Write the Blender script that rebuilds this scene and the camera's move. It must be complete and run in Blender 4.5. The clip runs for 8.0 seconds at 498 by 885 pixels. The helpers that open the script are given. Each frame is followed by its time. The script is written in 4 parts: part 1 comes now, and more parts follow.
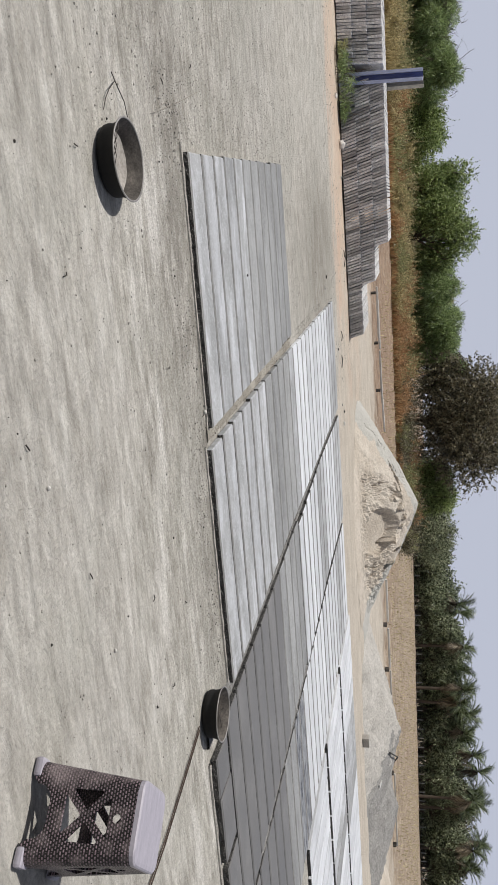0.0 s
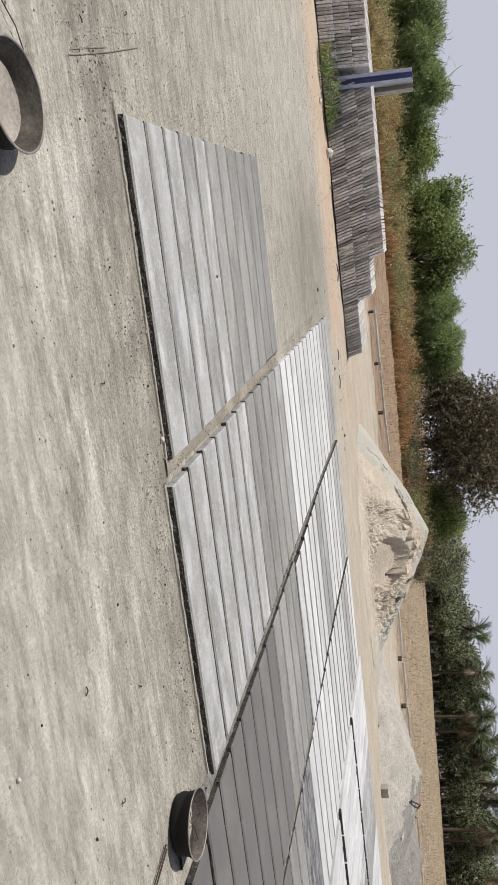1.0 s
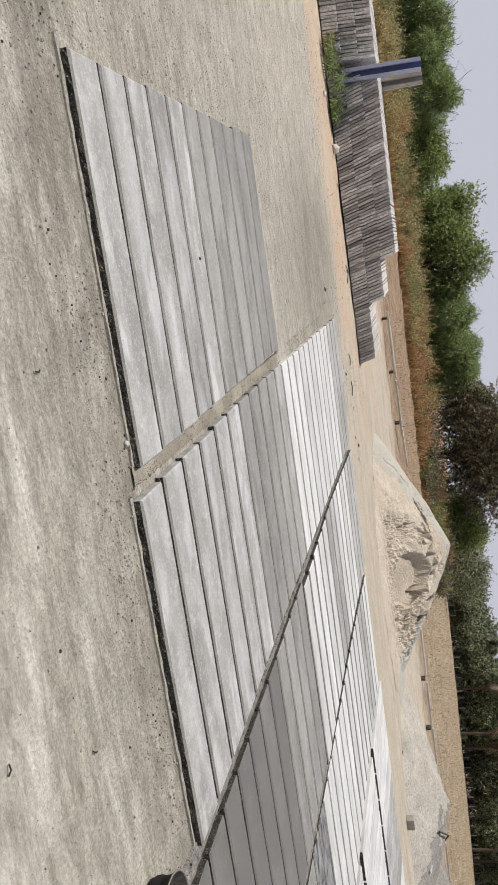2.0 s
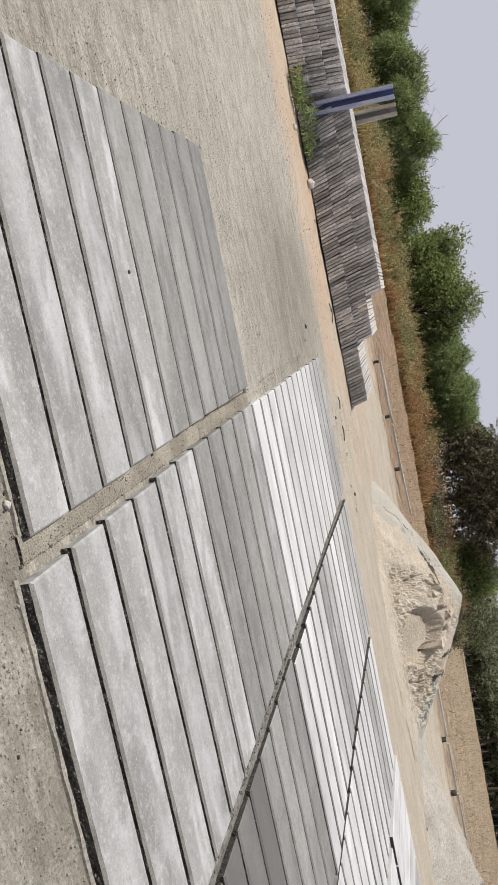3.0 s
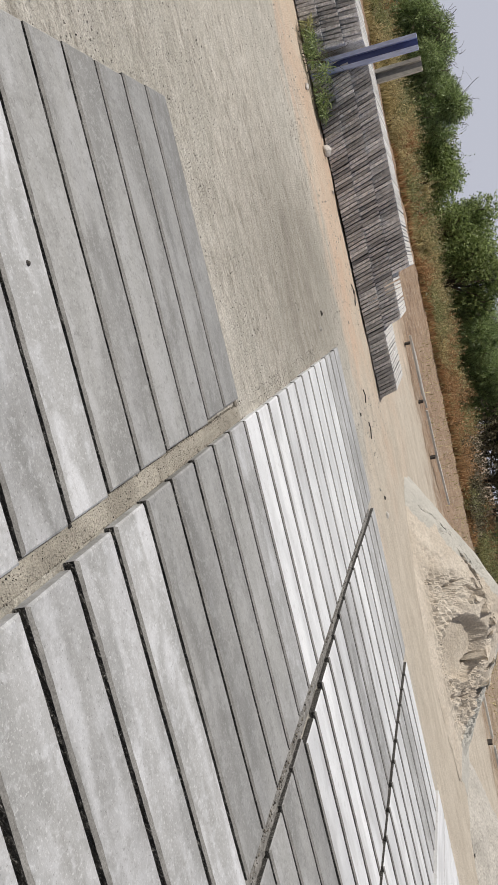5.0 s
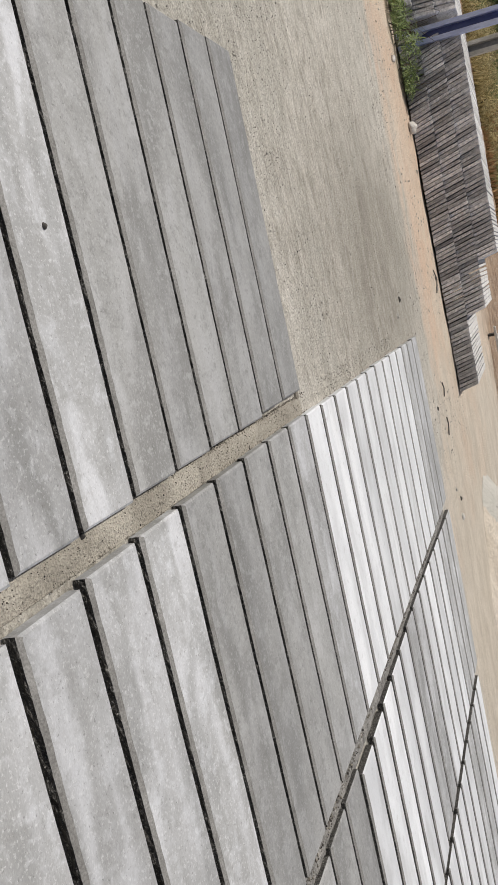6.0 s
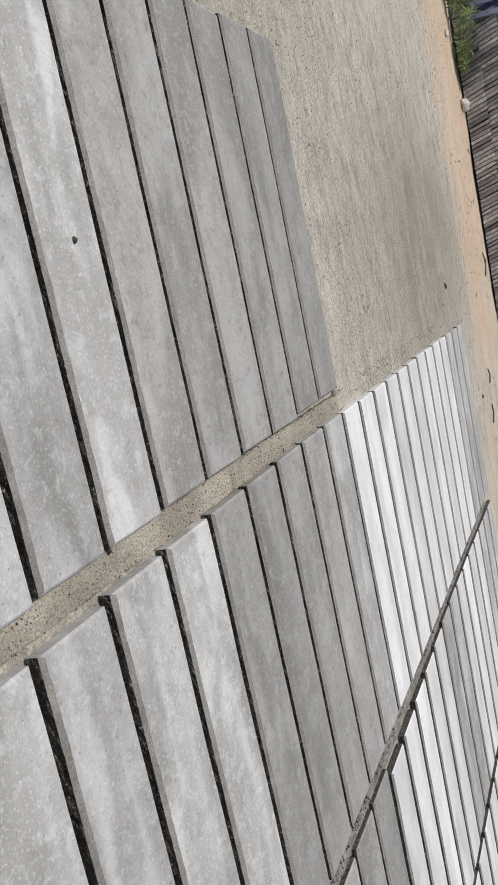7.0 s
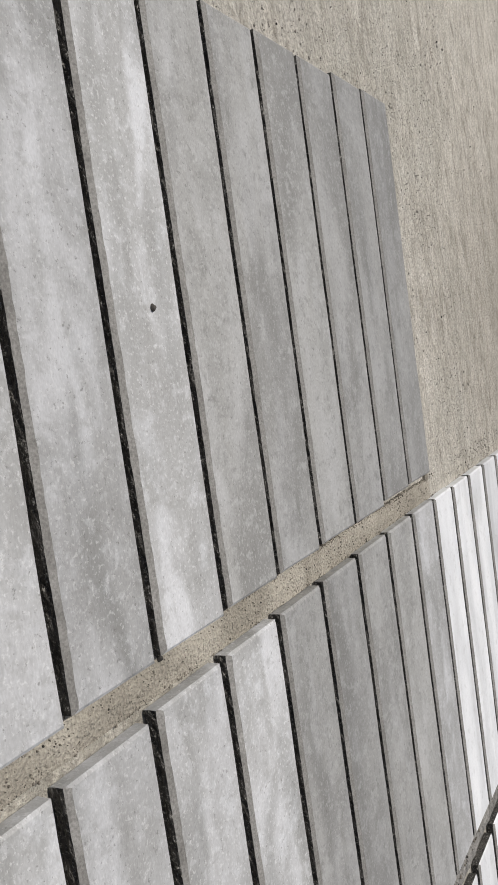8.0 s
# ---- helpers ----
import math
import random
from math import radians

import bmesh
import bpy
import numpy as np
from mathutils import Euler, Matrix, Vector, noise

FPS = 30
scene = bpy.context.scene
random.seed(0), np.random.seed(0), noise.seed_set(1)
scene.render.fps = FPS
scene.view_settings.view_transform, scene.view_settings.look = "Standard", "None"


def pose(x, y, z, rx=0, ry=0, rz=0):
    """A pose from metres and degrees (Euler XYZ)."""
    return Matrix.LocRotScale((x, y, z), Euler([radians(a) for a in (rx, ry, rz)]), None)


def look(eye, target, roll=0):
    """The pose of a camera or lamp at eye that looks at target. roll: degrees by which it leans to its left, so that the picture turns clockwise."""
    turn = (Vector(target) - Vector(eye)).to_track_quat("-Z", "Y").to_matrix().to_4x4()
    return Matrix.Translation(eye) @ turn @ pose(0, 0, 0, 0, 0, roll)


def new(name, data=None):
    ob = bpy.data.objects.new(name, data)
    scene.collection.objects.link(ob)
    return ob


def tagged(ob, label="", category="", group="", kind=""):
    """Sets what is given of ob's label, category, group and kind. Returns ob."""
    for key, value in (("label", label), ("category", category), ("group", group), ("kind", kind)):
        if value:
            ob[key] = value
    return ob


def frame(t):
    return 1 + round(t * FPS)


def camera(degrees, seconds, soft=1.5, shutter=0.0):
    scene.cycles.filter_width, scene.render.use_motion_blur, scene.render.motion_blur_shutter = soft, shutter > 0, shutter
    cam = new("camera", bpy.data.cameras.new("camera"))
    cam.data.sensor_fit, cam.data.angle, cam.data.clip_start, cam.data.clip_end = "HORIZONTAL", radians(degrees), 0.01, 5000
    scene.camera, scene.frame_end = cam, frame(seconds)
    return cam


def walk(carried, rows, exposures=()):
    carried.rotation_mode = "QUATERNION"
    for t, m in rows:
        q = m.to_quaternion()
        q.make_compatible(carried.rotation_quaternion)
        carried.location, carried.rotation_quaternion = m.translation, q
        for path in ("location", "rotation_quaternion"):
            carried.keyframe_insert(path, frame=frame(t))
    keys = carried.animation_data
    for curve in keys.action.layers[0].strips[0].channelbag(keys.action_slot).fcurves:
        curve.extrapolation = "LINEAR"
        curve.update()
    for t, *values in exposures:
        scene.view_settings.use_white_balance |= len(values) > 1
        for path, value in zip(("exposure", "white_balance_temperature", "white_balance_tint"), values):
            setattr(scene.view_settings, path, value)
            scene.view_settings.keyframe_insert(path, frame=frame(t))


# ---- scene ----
cam = camera(33.7, 8.0, soft=0.6)
PATH = [
    (0, (-1.405, -5.364, 1.481), (-0.865, -3.484, 1.064), 88.8),
    (0.5, (-1.203, -4.755, 1.468), (-0.697, -2.863, 1.064), 87.6),
    (1, (-1.091, -4.252, 1.44), (-0.622, -2.355, 1.014), 86.0),
    (1.2, (-1.031, -4.08, 1.433), (-0.581, -2.18, 1.001), 85.5),
    (2.3, (-0.727, -3.14, 1.404), (-0.332, -1.241, 0.917), 83.8),
    (2.5, (-0.648, -2.864, 1.379), (-0.325, -0.948, 0.907), 82.7),
    (3, (-0.535, -2.453, 1.42), (-0.244, -0.527, 0.969), 80.3),
    (3.5, (-0.606, -2.074, 1.434), (-0.327, -0.145, 0.985), 79.8),
    (4, (-0.552, -1.64, 1.398), (-0.277, 0.281, 0.916), 78.7),
    (4.2, (-0.537, -1.48, 1.398), (-0.245, 0.439, 0.918), 78.4),
    (5.3, (-0.566, -0.955, 1.435), (-0.243, 0.928, 0.843), 79.3),
    (5.5, (-0.53, -0.835, 1.414), (-0.219, 1.033, 0.77), 79.6),
    (6, (-0.509, -0.609, 1.378), (-0.203, 1.233, 0.663), 80.8),
    (6.5, (-0.597, -0.569, 1.432), (-0.265, 1.236, 0.637), 81.9),
    (7, (-0.625, -0.537, 1.432), (-0.278, 1.253, 0.609), 82.5),
    (7.5, (-0.553, -0.514, 1.399), (-0.325, 1.252, 0.488), 83.9),
    (8, (-0.703, -0.247, 1.321), (-0.513, 1.481, 0.333), 84.9),
]
walk(cam, [(t, look(eye, target, roll)) for t, eye, target, roll in PATH],
     exposures=[(0, -0.1, 6330, 10), (0.5, -0.02, 6500, 10), (1.2, -0.02, 6660, 10), (2.5, -0.02, 6720, 10), (4.2, -0.08, 6640, 10), (5.5, -0.12, 6620, 10), (7, -0.16, 6540, 10), (8, -0.18, 6560, 10)])

# ---- world and sun ----
SUN_TO = Vector((-0.45, 0.05, 0.89)).normalized()
world = bpy.data.worlds.new("world")
scene.world = world
world.use_nodes = True
wn = world.node_tree
sky = wn.nodes.new("ShaderNodeTexSky")
sky.sky_type, sky.sun_disc = "NISHITA", False
sky.sun_elevation = math.asin(SUN_TO.z)
sky.sun_rotation = math.atan2(SUN_TO.x, SUN_TO.y)
sky.air_density, sky.dust_density, sky.ozone_density = 1.0, 3.5, 1.0
haze = wn.nodes.new("ShaderNodeMix")
haze.data_type = "RGBA"
haze.inputs[0].default_value = 0.3
haze.inputs[7].default_value = (4.6, 4.5, 4.7, 1)
wn.links.new(sky.outputs[0], haze.inputs[6])
wn.links.new(haze.outputs[2], wn.nodes["Background"].inputs[0])
wn.nodes["Background"].inputs[1].default_value = 0.055
sun = new("sun", bpy.data.lights.new("sun", "SUN"))
sun.data.energy, sun.data.angle, sun.data.color = 3.45, radians(0.8), (1.0, 0.955, 0.885)
sun.matrix_world = look((0, 0, 30), Vector((0, 0, 30)) - SUN_TO)


# ---- materials ----
def material(name, dark, light, patch=1.2, grain=60.0, rough=0.8, bump=0.3, stretch=(1, 1, 1), speck=0.25,
             vary=0.0, relief=0.01, rough_spread=0.1, metal=0.0, contrast=0.22, bloom=None):
    """Cloudy two-scale surface: large patches between two colours, fine grain in value and relief."""
    m = bpy.data.materials.new(name)
    m.use_nodes = True
    t = m.node_tree
    n, l = t.nodes, t.links
    b = n["Principled BSDF"]
    co, info = n.new("ShaderNodeTexCoord"), n.new("ShaderNodeObjectInfo")
    mul = n.new("ShaderNodeMath")
    mul.operation = "MULTIPLY"
    mul.inputs[1].default_value = 53.0
    l.new(info.outputs["Random"], mul.inputs[0])
    add = n.new("ShaderNodeVectorMath")
    l.new(co.outputs["Object"], add.inputs[0])
    l.new(mul.outputs[0], add.inputs[1])
    mp = n.new("ShaderNodeMapping")
    mp.inputs["Scale"].default_value = stretch
    l.new(add.outputs[0], mp.inputs["Vector"])
    big, fine = n.new("ShaderNodeTexNoise"), n.new("ShaderNodeTexNoise")
    big.inputs["Scale"].default_value, big.inputs["Detail"].default_value = patch, 7
    big.inputs["Roughness"].default_value = 0.62
    fine.inputs["Scale"].default_value, fine.inputs["Detail"].default_value = grain, 5
    for k in (big, fine):
        l.new(mp.outputs[0], k.inputs["Vector"])
    ramp = n.new("ShaderNodeMapRange")
    ramp.inputs[1].default_value, ramp.inputs[2].default_value = 0.5 - contrast, 0.5 + contrast
    l.new(big.outputs[0], ramp.inputs[0])
    mix = n.new("ShaderNodeMix")
    mix.data_type = "RGBA"
    mix.inputs[6].default_value, mix.inputs[7].default_value = (*dark, 1), (*light, 1)
    l.new(ramp.outputs[0], mix.inputs[0])
    colour = mix.outputs[2]
    if bloom:
        # pale drying marks and darker smears in blotches of a hand's width
        for scale, lo, hi, most, tone, *soft in bloom:
            k = n.new("ShaderNodeTexNoise")
            k.inputs["Scale"].default_value, k.inputs["Detail"].default_value, k.inputs["Distortion"].default_value = scale, 2.5 if soft else 8, 0.6 if soft else 0.15
            k.inputs["Roughness"].default_value = 0.5 if soft else 0.68
            if soft:
                sm = n.new("ShaderNodeMapping")
                sm.inputs["Scale"].default_value = (soft[0], soft[1], 1)
                l.new(add.outputs[0], sm.inputs["Vector"])
                l.new(sm.outputs[0], k.inputs["Vector"])
            else:
                l.new(add.outputs[0], k.inputs["Vector"])
            r = n.new("ShaderNodeMapRange")
            r.inputs[1].default_value, r.inputs[2].default_value, r.inputs[4].default_value = lo, hi, most
            l.new(k.outputs[0], r.inputs[0])
            mx = n.new("ShaderNodeMix")
            mx.data_type = "RGBA"
            mx.inputs[7].default_value = (*tone, 1)
            l.new(r.outputs[0], mx.inputs[0])
            l.new(colour, mx.inputs[6])
            colour = mx.outputs[2]
    hsv = n.new("ShaderNodeHueSaturation")
    val = n.new("ShaderNodeMapRange")
    val.inputs[1].default_value, val.inputs[2].default_value = 0.25, 0.75
    val.inputs[3].default_value, val.inputs[4].default_value = 1 - speck, 1 + speck
    l.new(fine.outputs[0], val.inputs[0])
    own = n.new("ShaderNodeMapRange")
    own.inputs[3].default_value, own.inputs[4].default_value = 1 - vary, 1 + vary
    l.new(info.outputs["Random"], own.inputs[0])
    both = n.new("ShaderNodeMath")
    both.operation = "MULTIPLY"
    l.new(val.outputs[0], both.inputs[0])
    l.new(own.outputs[0], both.inputs[1])
    l.new(both.outputs[0], hsv.inputs["Value"])
    l.new(colour, hsv.inputs["Color"])
    l.new(hsv.outputs[0], b.inputs["Base Color"])
    rg = n.new("ShaderNodeMapRange")
    rg.inputs[3].default_value, rg.inputs[4].default_value = rough - rough_spread, min(1, rough + rough_spread)
    l.new(big.outputs[0], rg.inputs[0])
    l.new(rg.outputs[0], b.inputs["Roughness"])
    b.inputs["Metallic"].default_value = metal
    bp = n.new("ShaderNodeBump")
    bp.inputs["Strength"].default_value, bp.inputs["Distance"].default_value = bump, relief
    l.new(fine.outputs[0], bp.inputs["Height"])
    l.new(bp.outputs[0], b.inputs["Normal"])
    return m


def leafy(name, dark, light, gloss=0.42, most=0.0):
    """Leaves that differ one by one."""
    m = bpy.data.materials.new(name)
    m.use_nodes = True
    n, l = m.node_tree.nodes, m.node_tree.links
    b = n["Principled BSDF"]
    geo = n.new("ShaderNodeNewGeometry")
    ramp = n.new("ShaderNodeValToRGB")
    ramp.color_ramp.elements[0].color, ramp.color_ramp.elements[1].color = (*dark, 1), (*light, 1)
    ramp.color_ramp.elements[0].position = most
    l.new(geo.outputs["Random Per Island"], ramp.inputs[0])
    l.new(ramp.outputs[0], b.inputs["Base Color"])
    b.inputs["Roughness"].default_value = gloss
    thin, mx = n.new("ShaderNodeBsdfTranslucent"), n.new("ShaderNodeMixShader")
    l.new(ramp.outputs[0], thin.inputs[0])
    mx.inputs[0].default_value = 0.4
    l.new(b.outputs[0], mx.inputs[1])
    l.new(thin.outputs[0], mx.inputs[2])
    l.new(mx.outputs[0], n["Material Output"].inputs[0])
    return m


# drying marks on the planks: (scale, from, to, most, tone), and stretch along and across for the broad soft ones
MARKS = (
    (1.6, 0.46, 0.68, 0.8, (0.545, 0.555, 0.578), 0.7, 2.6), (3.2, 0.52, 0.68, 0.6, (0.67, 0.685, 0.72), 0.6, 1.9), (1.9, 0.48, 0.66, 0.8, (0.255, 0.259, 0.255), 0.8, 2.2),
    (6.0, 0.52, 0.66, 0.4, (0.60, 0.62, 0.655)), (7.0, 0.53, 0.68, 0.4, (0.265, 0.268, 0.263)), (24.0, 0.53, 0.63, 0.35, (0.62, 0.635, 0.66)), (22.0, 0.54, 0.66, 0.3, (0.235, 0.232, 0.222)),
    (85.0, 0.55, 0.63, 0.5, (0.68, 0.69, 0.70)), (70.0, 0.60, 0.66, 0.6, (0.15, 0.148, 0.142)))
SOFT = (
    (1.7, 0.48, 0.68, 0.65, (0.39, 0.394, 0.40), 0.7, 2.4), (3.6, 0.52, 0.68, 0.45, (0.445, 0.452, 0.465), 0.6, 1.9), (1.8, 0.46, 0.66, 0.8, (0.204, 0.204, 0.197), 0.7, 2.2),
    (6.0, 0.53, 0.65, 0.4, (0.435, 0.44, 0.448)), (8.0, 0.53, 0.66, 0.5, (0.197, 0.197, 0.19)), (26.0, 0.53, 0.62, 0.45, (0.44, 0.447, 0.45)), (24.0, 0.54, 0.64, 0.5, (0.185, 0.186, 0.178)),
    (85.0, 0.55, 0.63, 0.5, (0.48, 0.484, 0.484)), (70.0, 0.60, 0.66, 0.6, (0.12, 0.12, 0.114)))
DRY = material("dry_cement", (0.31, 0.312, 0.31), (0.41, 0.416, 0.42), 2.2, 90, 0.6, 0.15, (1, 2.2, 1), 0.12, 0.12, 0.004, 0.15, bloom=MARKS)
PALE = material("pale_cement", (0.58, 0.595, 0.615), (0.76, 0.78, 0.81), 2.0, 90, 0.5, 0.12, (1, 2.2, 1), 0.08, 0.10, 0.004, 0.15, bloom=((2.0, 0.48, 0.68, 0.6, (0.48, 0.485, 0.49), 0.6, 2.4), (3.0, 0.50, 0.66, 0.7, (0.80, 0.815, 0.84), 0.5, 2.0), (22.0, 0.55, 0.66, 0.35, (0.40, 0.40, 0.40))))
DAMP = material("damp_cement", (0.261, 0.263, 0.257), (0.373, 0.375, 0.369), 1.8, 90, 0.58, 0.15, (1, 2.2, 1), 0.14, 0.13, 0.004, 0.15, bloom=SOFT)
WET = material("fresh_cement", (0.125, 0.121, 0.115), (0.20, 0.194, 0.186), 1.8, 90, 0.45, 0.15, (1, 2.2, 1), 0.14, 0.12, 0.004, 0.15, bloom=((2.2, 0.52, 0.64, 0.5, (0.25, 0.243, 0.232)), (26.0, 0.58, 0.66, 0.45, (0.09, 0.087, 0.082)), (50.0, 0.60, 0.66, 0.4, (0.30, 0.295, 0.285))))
SLURRY = material("wet_slurry", (0.025, 0.025, 0.027), (0.34, 0.345, 0.35), 5.0, 60, 0.3, 0.4, (1, 3, 1), 0.2, 0.05, 0.01, 0.1, 0, 0.1)
# shade in the gaps is put into this near-black base, flecked with pale grit
SIDE = material("shaded_edge", (0.008, 0.007, 0.006), (0.10, 0.094, 0.085), 30, 150, 0.55, 1.0, (0.5, 1, 1), 0.9, 0.1, 0.02, contrast=0.16, bloom=((110.0, 0.55, 0.62, 0.75, (0.40, 0.39, 0.36)), (45.0, 0.60, 0.68, 0.35, (0.22, 0.21, 0.195))))
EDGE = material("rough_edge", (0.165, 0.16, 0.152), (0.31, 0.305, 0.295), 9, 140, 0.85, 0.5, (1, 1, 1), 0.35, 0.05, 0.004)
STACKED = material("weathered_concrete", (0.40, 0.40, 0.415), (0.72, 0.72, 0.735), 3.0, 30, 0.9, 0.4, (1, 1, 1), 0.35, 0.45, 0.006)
# the stacks' concrete again for level tops, with sunlight put into its colour
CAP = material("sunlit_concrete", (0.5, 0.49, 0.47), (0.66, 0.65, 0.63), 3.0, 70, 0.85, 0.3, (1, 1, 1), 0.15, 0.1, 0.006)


# ---- building helpers ----
def mesh_of(name, verts, faces, mats, smooth=False, slots=None):
    me = bpy.data.meshes.new(name)
    me.from_pydata([tuple(v) for v in verts], [], [tuple(f) for f in faces])
    for m in mats:
        me.materials.append(m)
    if slots is not None:
        me.polygons.foreach_set("material_index", slots)
    if smooth:
        me.polygons.foreach_set("use_smooth", [True] * len(me.polygons))
    me.update()
    return me


def part(name, bm, mat, parent=None, label="", smooth=False):
    """Links a bmesh as one mesh object, under a thing or a part where one is given."""
    me = bpy.data.meshes.new(name)
    bmesh.ops.recalc_face_normals(bm, faces=bm.faces)
    if smooth:
        for f in bm.faces:
            f.smooth = True
    bm.to_mesh(me)
    bm.free()
    me.materials.append(mat)
    ob = new(name, me)
    ob.parent = parent
    return tagged(ob, label)


def box(bm, size, m, bevel=0.0):
    r = bmesh.ops.create_cube(bm, size=1.0, matrix=m @ Matrix.Diagonal((*size, 1)))
    if bevel:
        es = list({e for v in r["verts"] for e in v.link_edges})
        bmesh.ops.bevel(bm, geom=es, offset=bevel, segments=2, affect="EDGES", profile=0.6)


def lathe(profile, steps=48):
    """A ring of quads round z from (radius, height) pairs."""
    bm = bmesh.new()
    rings = []
    for r, z in profile:
        if r < 1e-5:
            rings.append([bm.verts.new((0, 0, z))])
        else:
            rings.append([bm.verts.new((r * math.cos(2 * math.pi * k / steps), r * math.sin(2 * math.pi * k / steps), z)) for k in range(steps)])
    for a, b in zip(rings, rings[1:]):
        for k in range(steps):
            q = [a[k % len(a)], a[(k + 1) % len(a)], b[(k + 1) % len(b)], b[k % len(b)]]
            q = list(dict.fromkeys(q))
            if len(q) > 2:
                bm.faces.new(q)
    return bm


def tube(name, points, radius, mat, parent=None, label=""):
    cu = bpy.data.curves.new(name, "CURVE")
    cu.dimensions, cu.bevel_depth, cu.bevel_resolution = "3D", radius, 2
    sp = cu.splines.new("POLY")
    sp.points.add(len(points) - 1)
    for p, c in zip(sp.points, points):
        p.co = (*c, 1)
    cu.materials.append(mat)
    ob = new(name, cu)
    ob.parent = parent
    return tagged(ob, label)


# ---- ground ----
def ground_material():
    m = bpy.data.materials.new("yard_and_field")
    m.use_nodes = True
    n, l = m.node_tree.nodes, m.node_tree.links
    b = n["Principled BSDF"]
    co = n.new("ShaderNodeTexCoord")
    sep = n.new("ShaderNodeSeparateXYZ")
    l.new(co.outputs["Object"], sep.inputs[0])

    def noise_at(scale, detail, stretch=(1, 1, 1), turn=0.0, rough=0.6, warp=0.4):
        mp = n.new("ShaderNodeMapping")
        mp.inputs["Scale"].default_value, mp.inputs["Rotation"].default_value = stretch, (0, 0, turn)
        l.new(co.outputs["Object"], mp.inputs["Vector"])
        k = n.new("ShaderNodeTexNoise")
        k.inputs["Scale"].default_value, k.inputs["Detail"].default_value, k.inputs["Roughness"].default_value = scale, detail, rough
        k.inputs["Distortion"].default_value = warp if stretch != (1, 1, 1) else 0.0
        l.new(mp.outputs[0], k.inputs["Vector"])
        return k.outputs[0]

    def ranged(v, a, c, lo=0.0, hi=1.0):
        k = n.new("ShaderNodeMapRange")
        for i, x in enumerate((a, c, lo, hi)):
            k.inputs[i + 1].default_value = x
        l.new(v, k.inputs[0])
        return k.outputs[0]

    def maths(op, a, c):
        k = n.new("ShaderNodeMath")
        k.operation = op
        for i, x in enumerate((a, c)):
            if isinstance(x, float):
                k.inputs[i].default_value = x
            else:
                l.new(x, k.inputs[i])
        return k.outputs[0]

    def mixed(f, a, c, how="MIX"):
        k = n.new("ShaderNodeMix")
        k.data_type, k.blend_type = "RGBA", how
        for i, x in ((0, f), (6, a), (7, c)):
            if isinstance(x, tuple):
                k.inputs[i].default_value = (*x, 1)
            elif isinstance(x, float):
                k.inputs[i].default_value = x
            else:
                l.new(x, k.inputs[i])
        return k.outputs[2]

    streak = noise_at(1.6, 8, (0.55, 1.5, 1), 0.12, 0.68)
    blot = noise_at(0.55, 6)
    grit = noise_at(55.0, 4)
    fine = noise_at(230.0, 2)
    sweep = noise_at(7.5, 7, (0.5, 1.5, 1), -0.55, 0.7, 1.3)
    yard = mixed(ranged(streak, 0.38, 0.62), (0.40, 0.383, 0.345), (0.58, 0.557, 0.51))
    yard = mixed(ranged(blot, 0.42, 0.62, 0.0, 0.5), yard, (0.40, 0.385, 0.335))
    smear = noise_at(1.1, 7, (0.6, 1.5, 1), -0.15, 0.7)
    yard = mixed(ranged(smear, 0.53, 0.66, 0.0, 0.55), yard, (0.66, 0.64, 0.60))
    yard = mixed(ranged(smear, 0.46, 0.34, 0.0, 0.5), yard, (0.27, 0.25, 0.215))
    yard = mixed(ranged(sep.outputs[1], -0.9, -2.2, 0.0, 0.7), yard, (0.455, 0.437, 0.405))
    yard = mixed(ranged(sep.outputs[1], 3.0, 5.0, 0.0, 0.5), yard, (0.70, 0.665, 0.60))
    raked = ranged(sep.outputs[1], 3.2, 4.6, 0.12, 0.8)
    yard = mixed(maths("MULTIPLY", ranged(sweep, 0.50, 0.62), raked), yard, (0.33, 0.308, 0.265))
    yard = mixed(maths("MULTIPLY", ranged(sweep, 0.46, 0.36), raked), yard, (0.64, 0.62, 0.575))
    fleck = noise_at(13.0, 5, (0.75, 1.2, 1), 0.2, 0.66)
    near = ranged(sep.outputs[1], -1.6, -0.5, 0.5, 1.0)
    yard = mixed(maths("MULTIPLY", near, ranged(fleck, 0.55, 0.68, 0.0, 0.6)), yard, (0.25, 0.23, 0.20))
    yard = mixed(maths("MULTIPLY", near, ranged(fleck, 0.46, 0.34, 0.0, 0.6)), yard, (0.60, 0.585, 0.55))
    lumps = noise_at(4.5, 6, (0.7, 1.2, 1), -0.3, 0.66)
    yard = mixed(maths("MULTIPLY", near, ranged(lumps, 0.54, 0.68, 0.0, 0.55)), yard, (0.26, 0.24, 0.20))
    yard = mixed(ranged(lumps, 0.46, 0.34, 0.0, 0.6), yard, (0.59, 0.575, 0.535))
    mottle = noise_at(4.2, 7, (0.6, 1.5, 1), 0.15, 0.7)
    band = maths("MULTIPLY", ranged(sep.outputs[1], -2.6, -1.2, 0.4, 1.0), ranged(sep.outputs[1], 3.0, 1.0, 0.6, 1.0))
    yard = mixed(maths("MULTIPLY", band, ranged(mottle, 0.52, 0.63, 0.0, 0.6)), yard, (0.27, 0.25, 0.215))
    yard = mixed(maths("MULTIPLY", band, ranged(mottle, 0.48, 0.36, 0.0, 0.6)), yard, (0.66, 0.64, 0.60))
    dusted = maths("MULTIPLY", ranged(sep.outputs[1], -2.0, -1.2), ranged(sep.outputs[1], -0.3, -0.6))
    yard = mixed(maths("MULTIPLY", dusted, ranged(noise_at(2.0, 6, (0.45, 1.7, 1), 0.05, 0.66), 0.50, 0.62, 0.0, 0.75)), yard, (0.72, 0.70, 0.665))
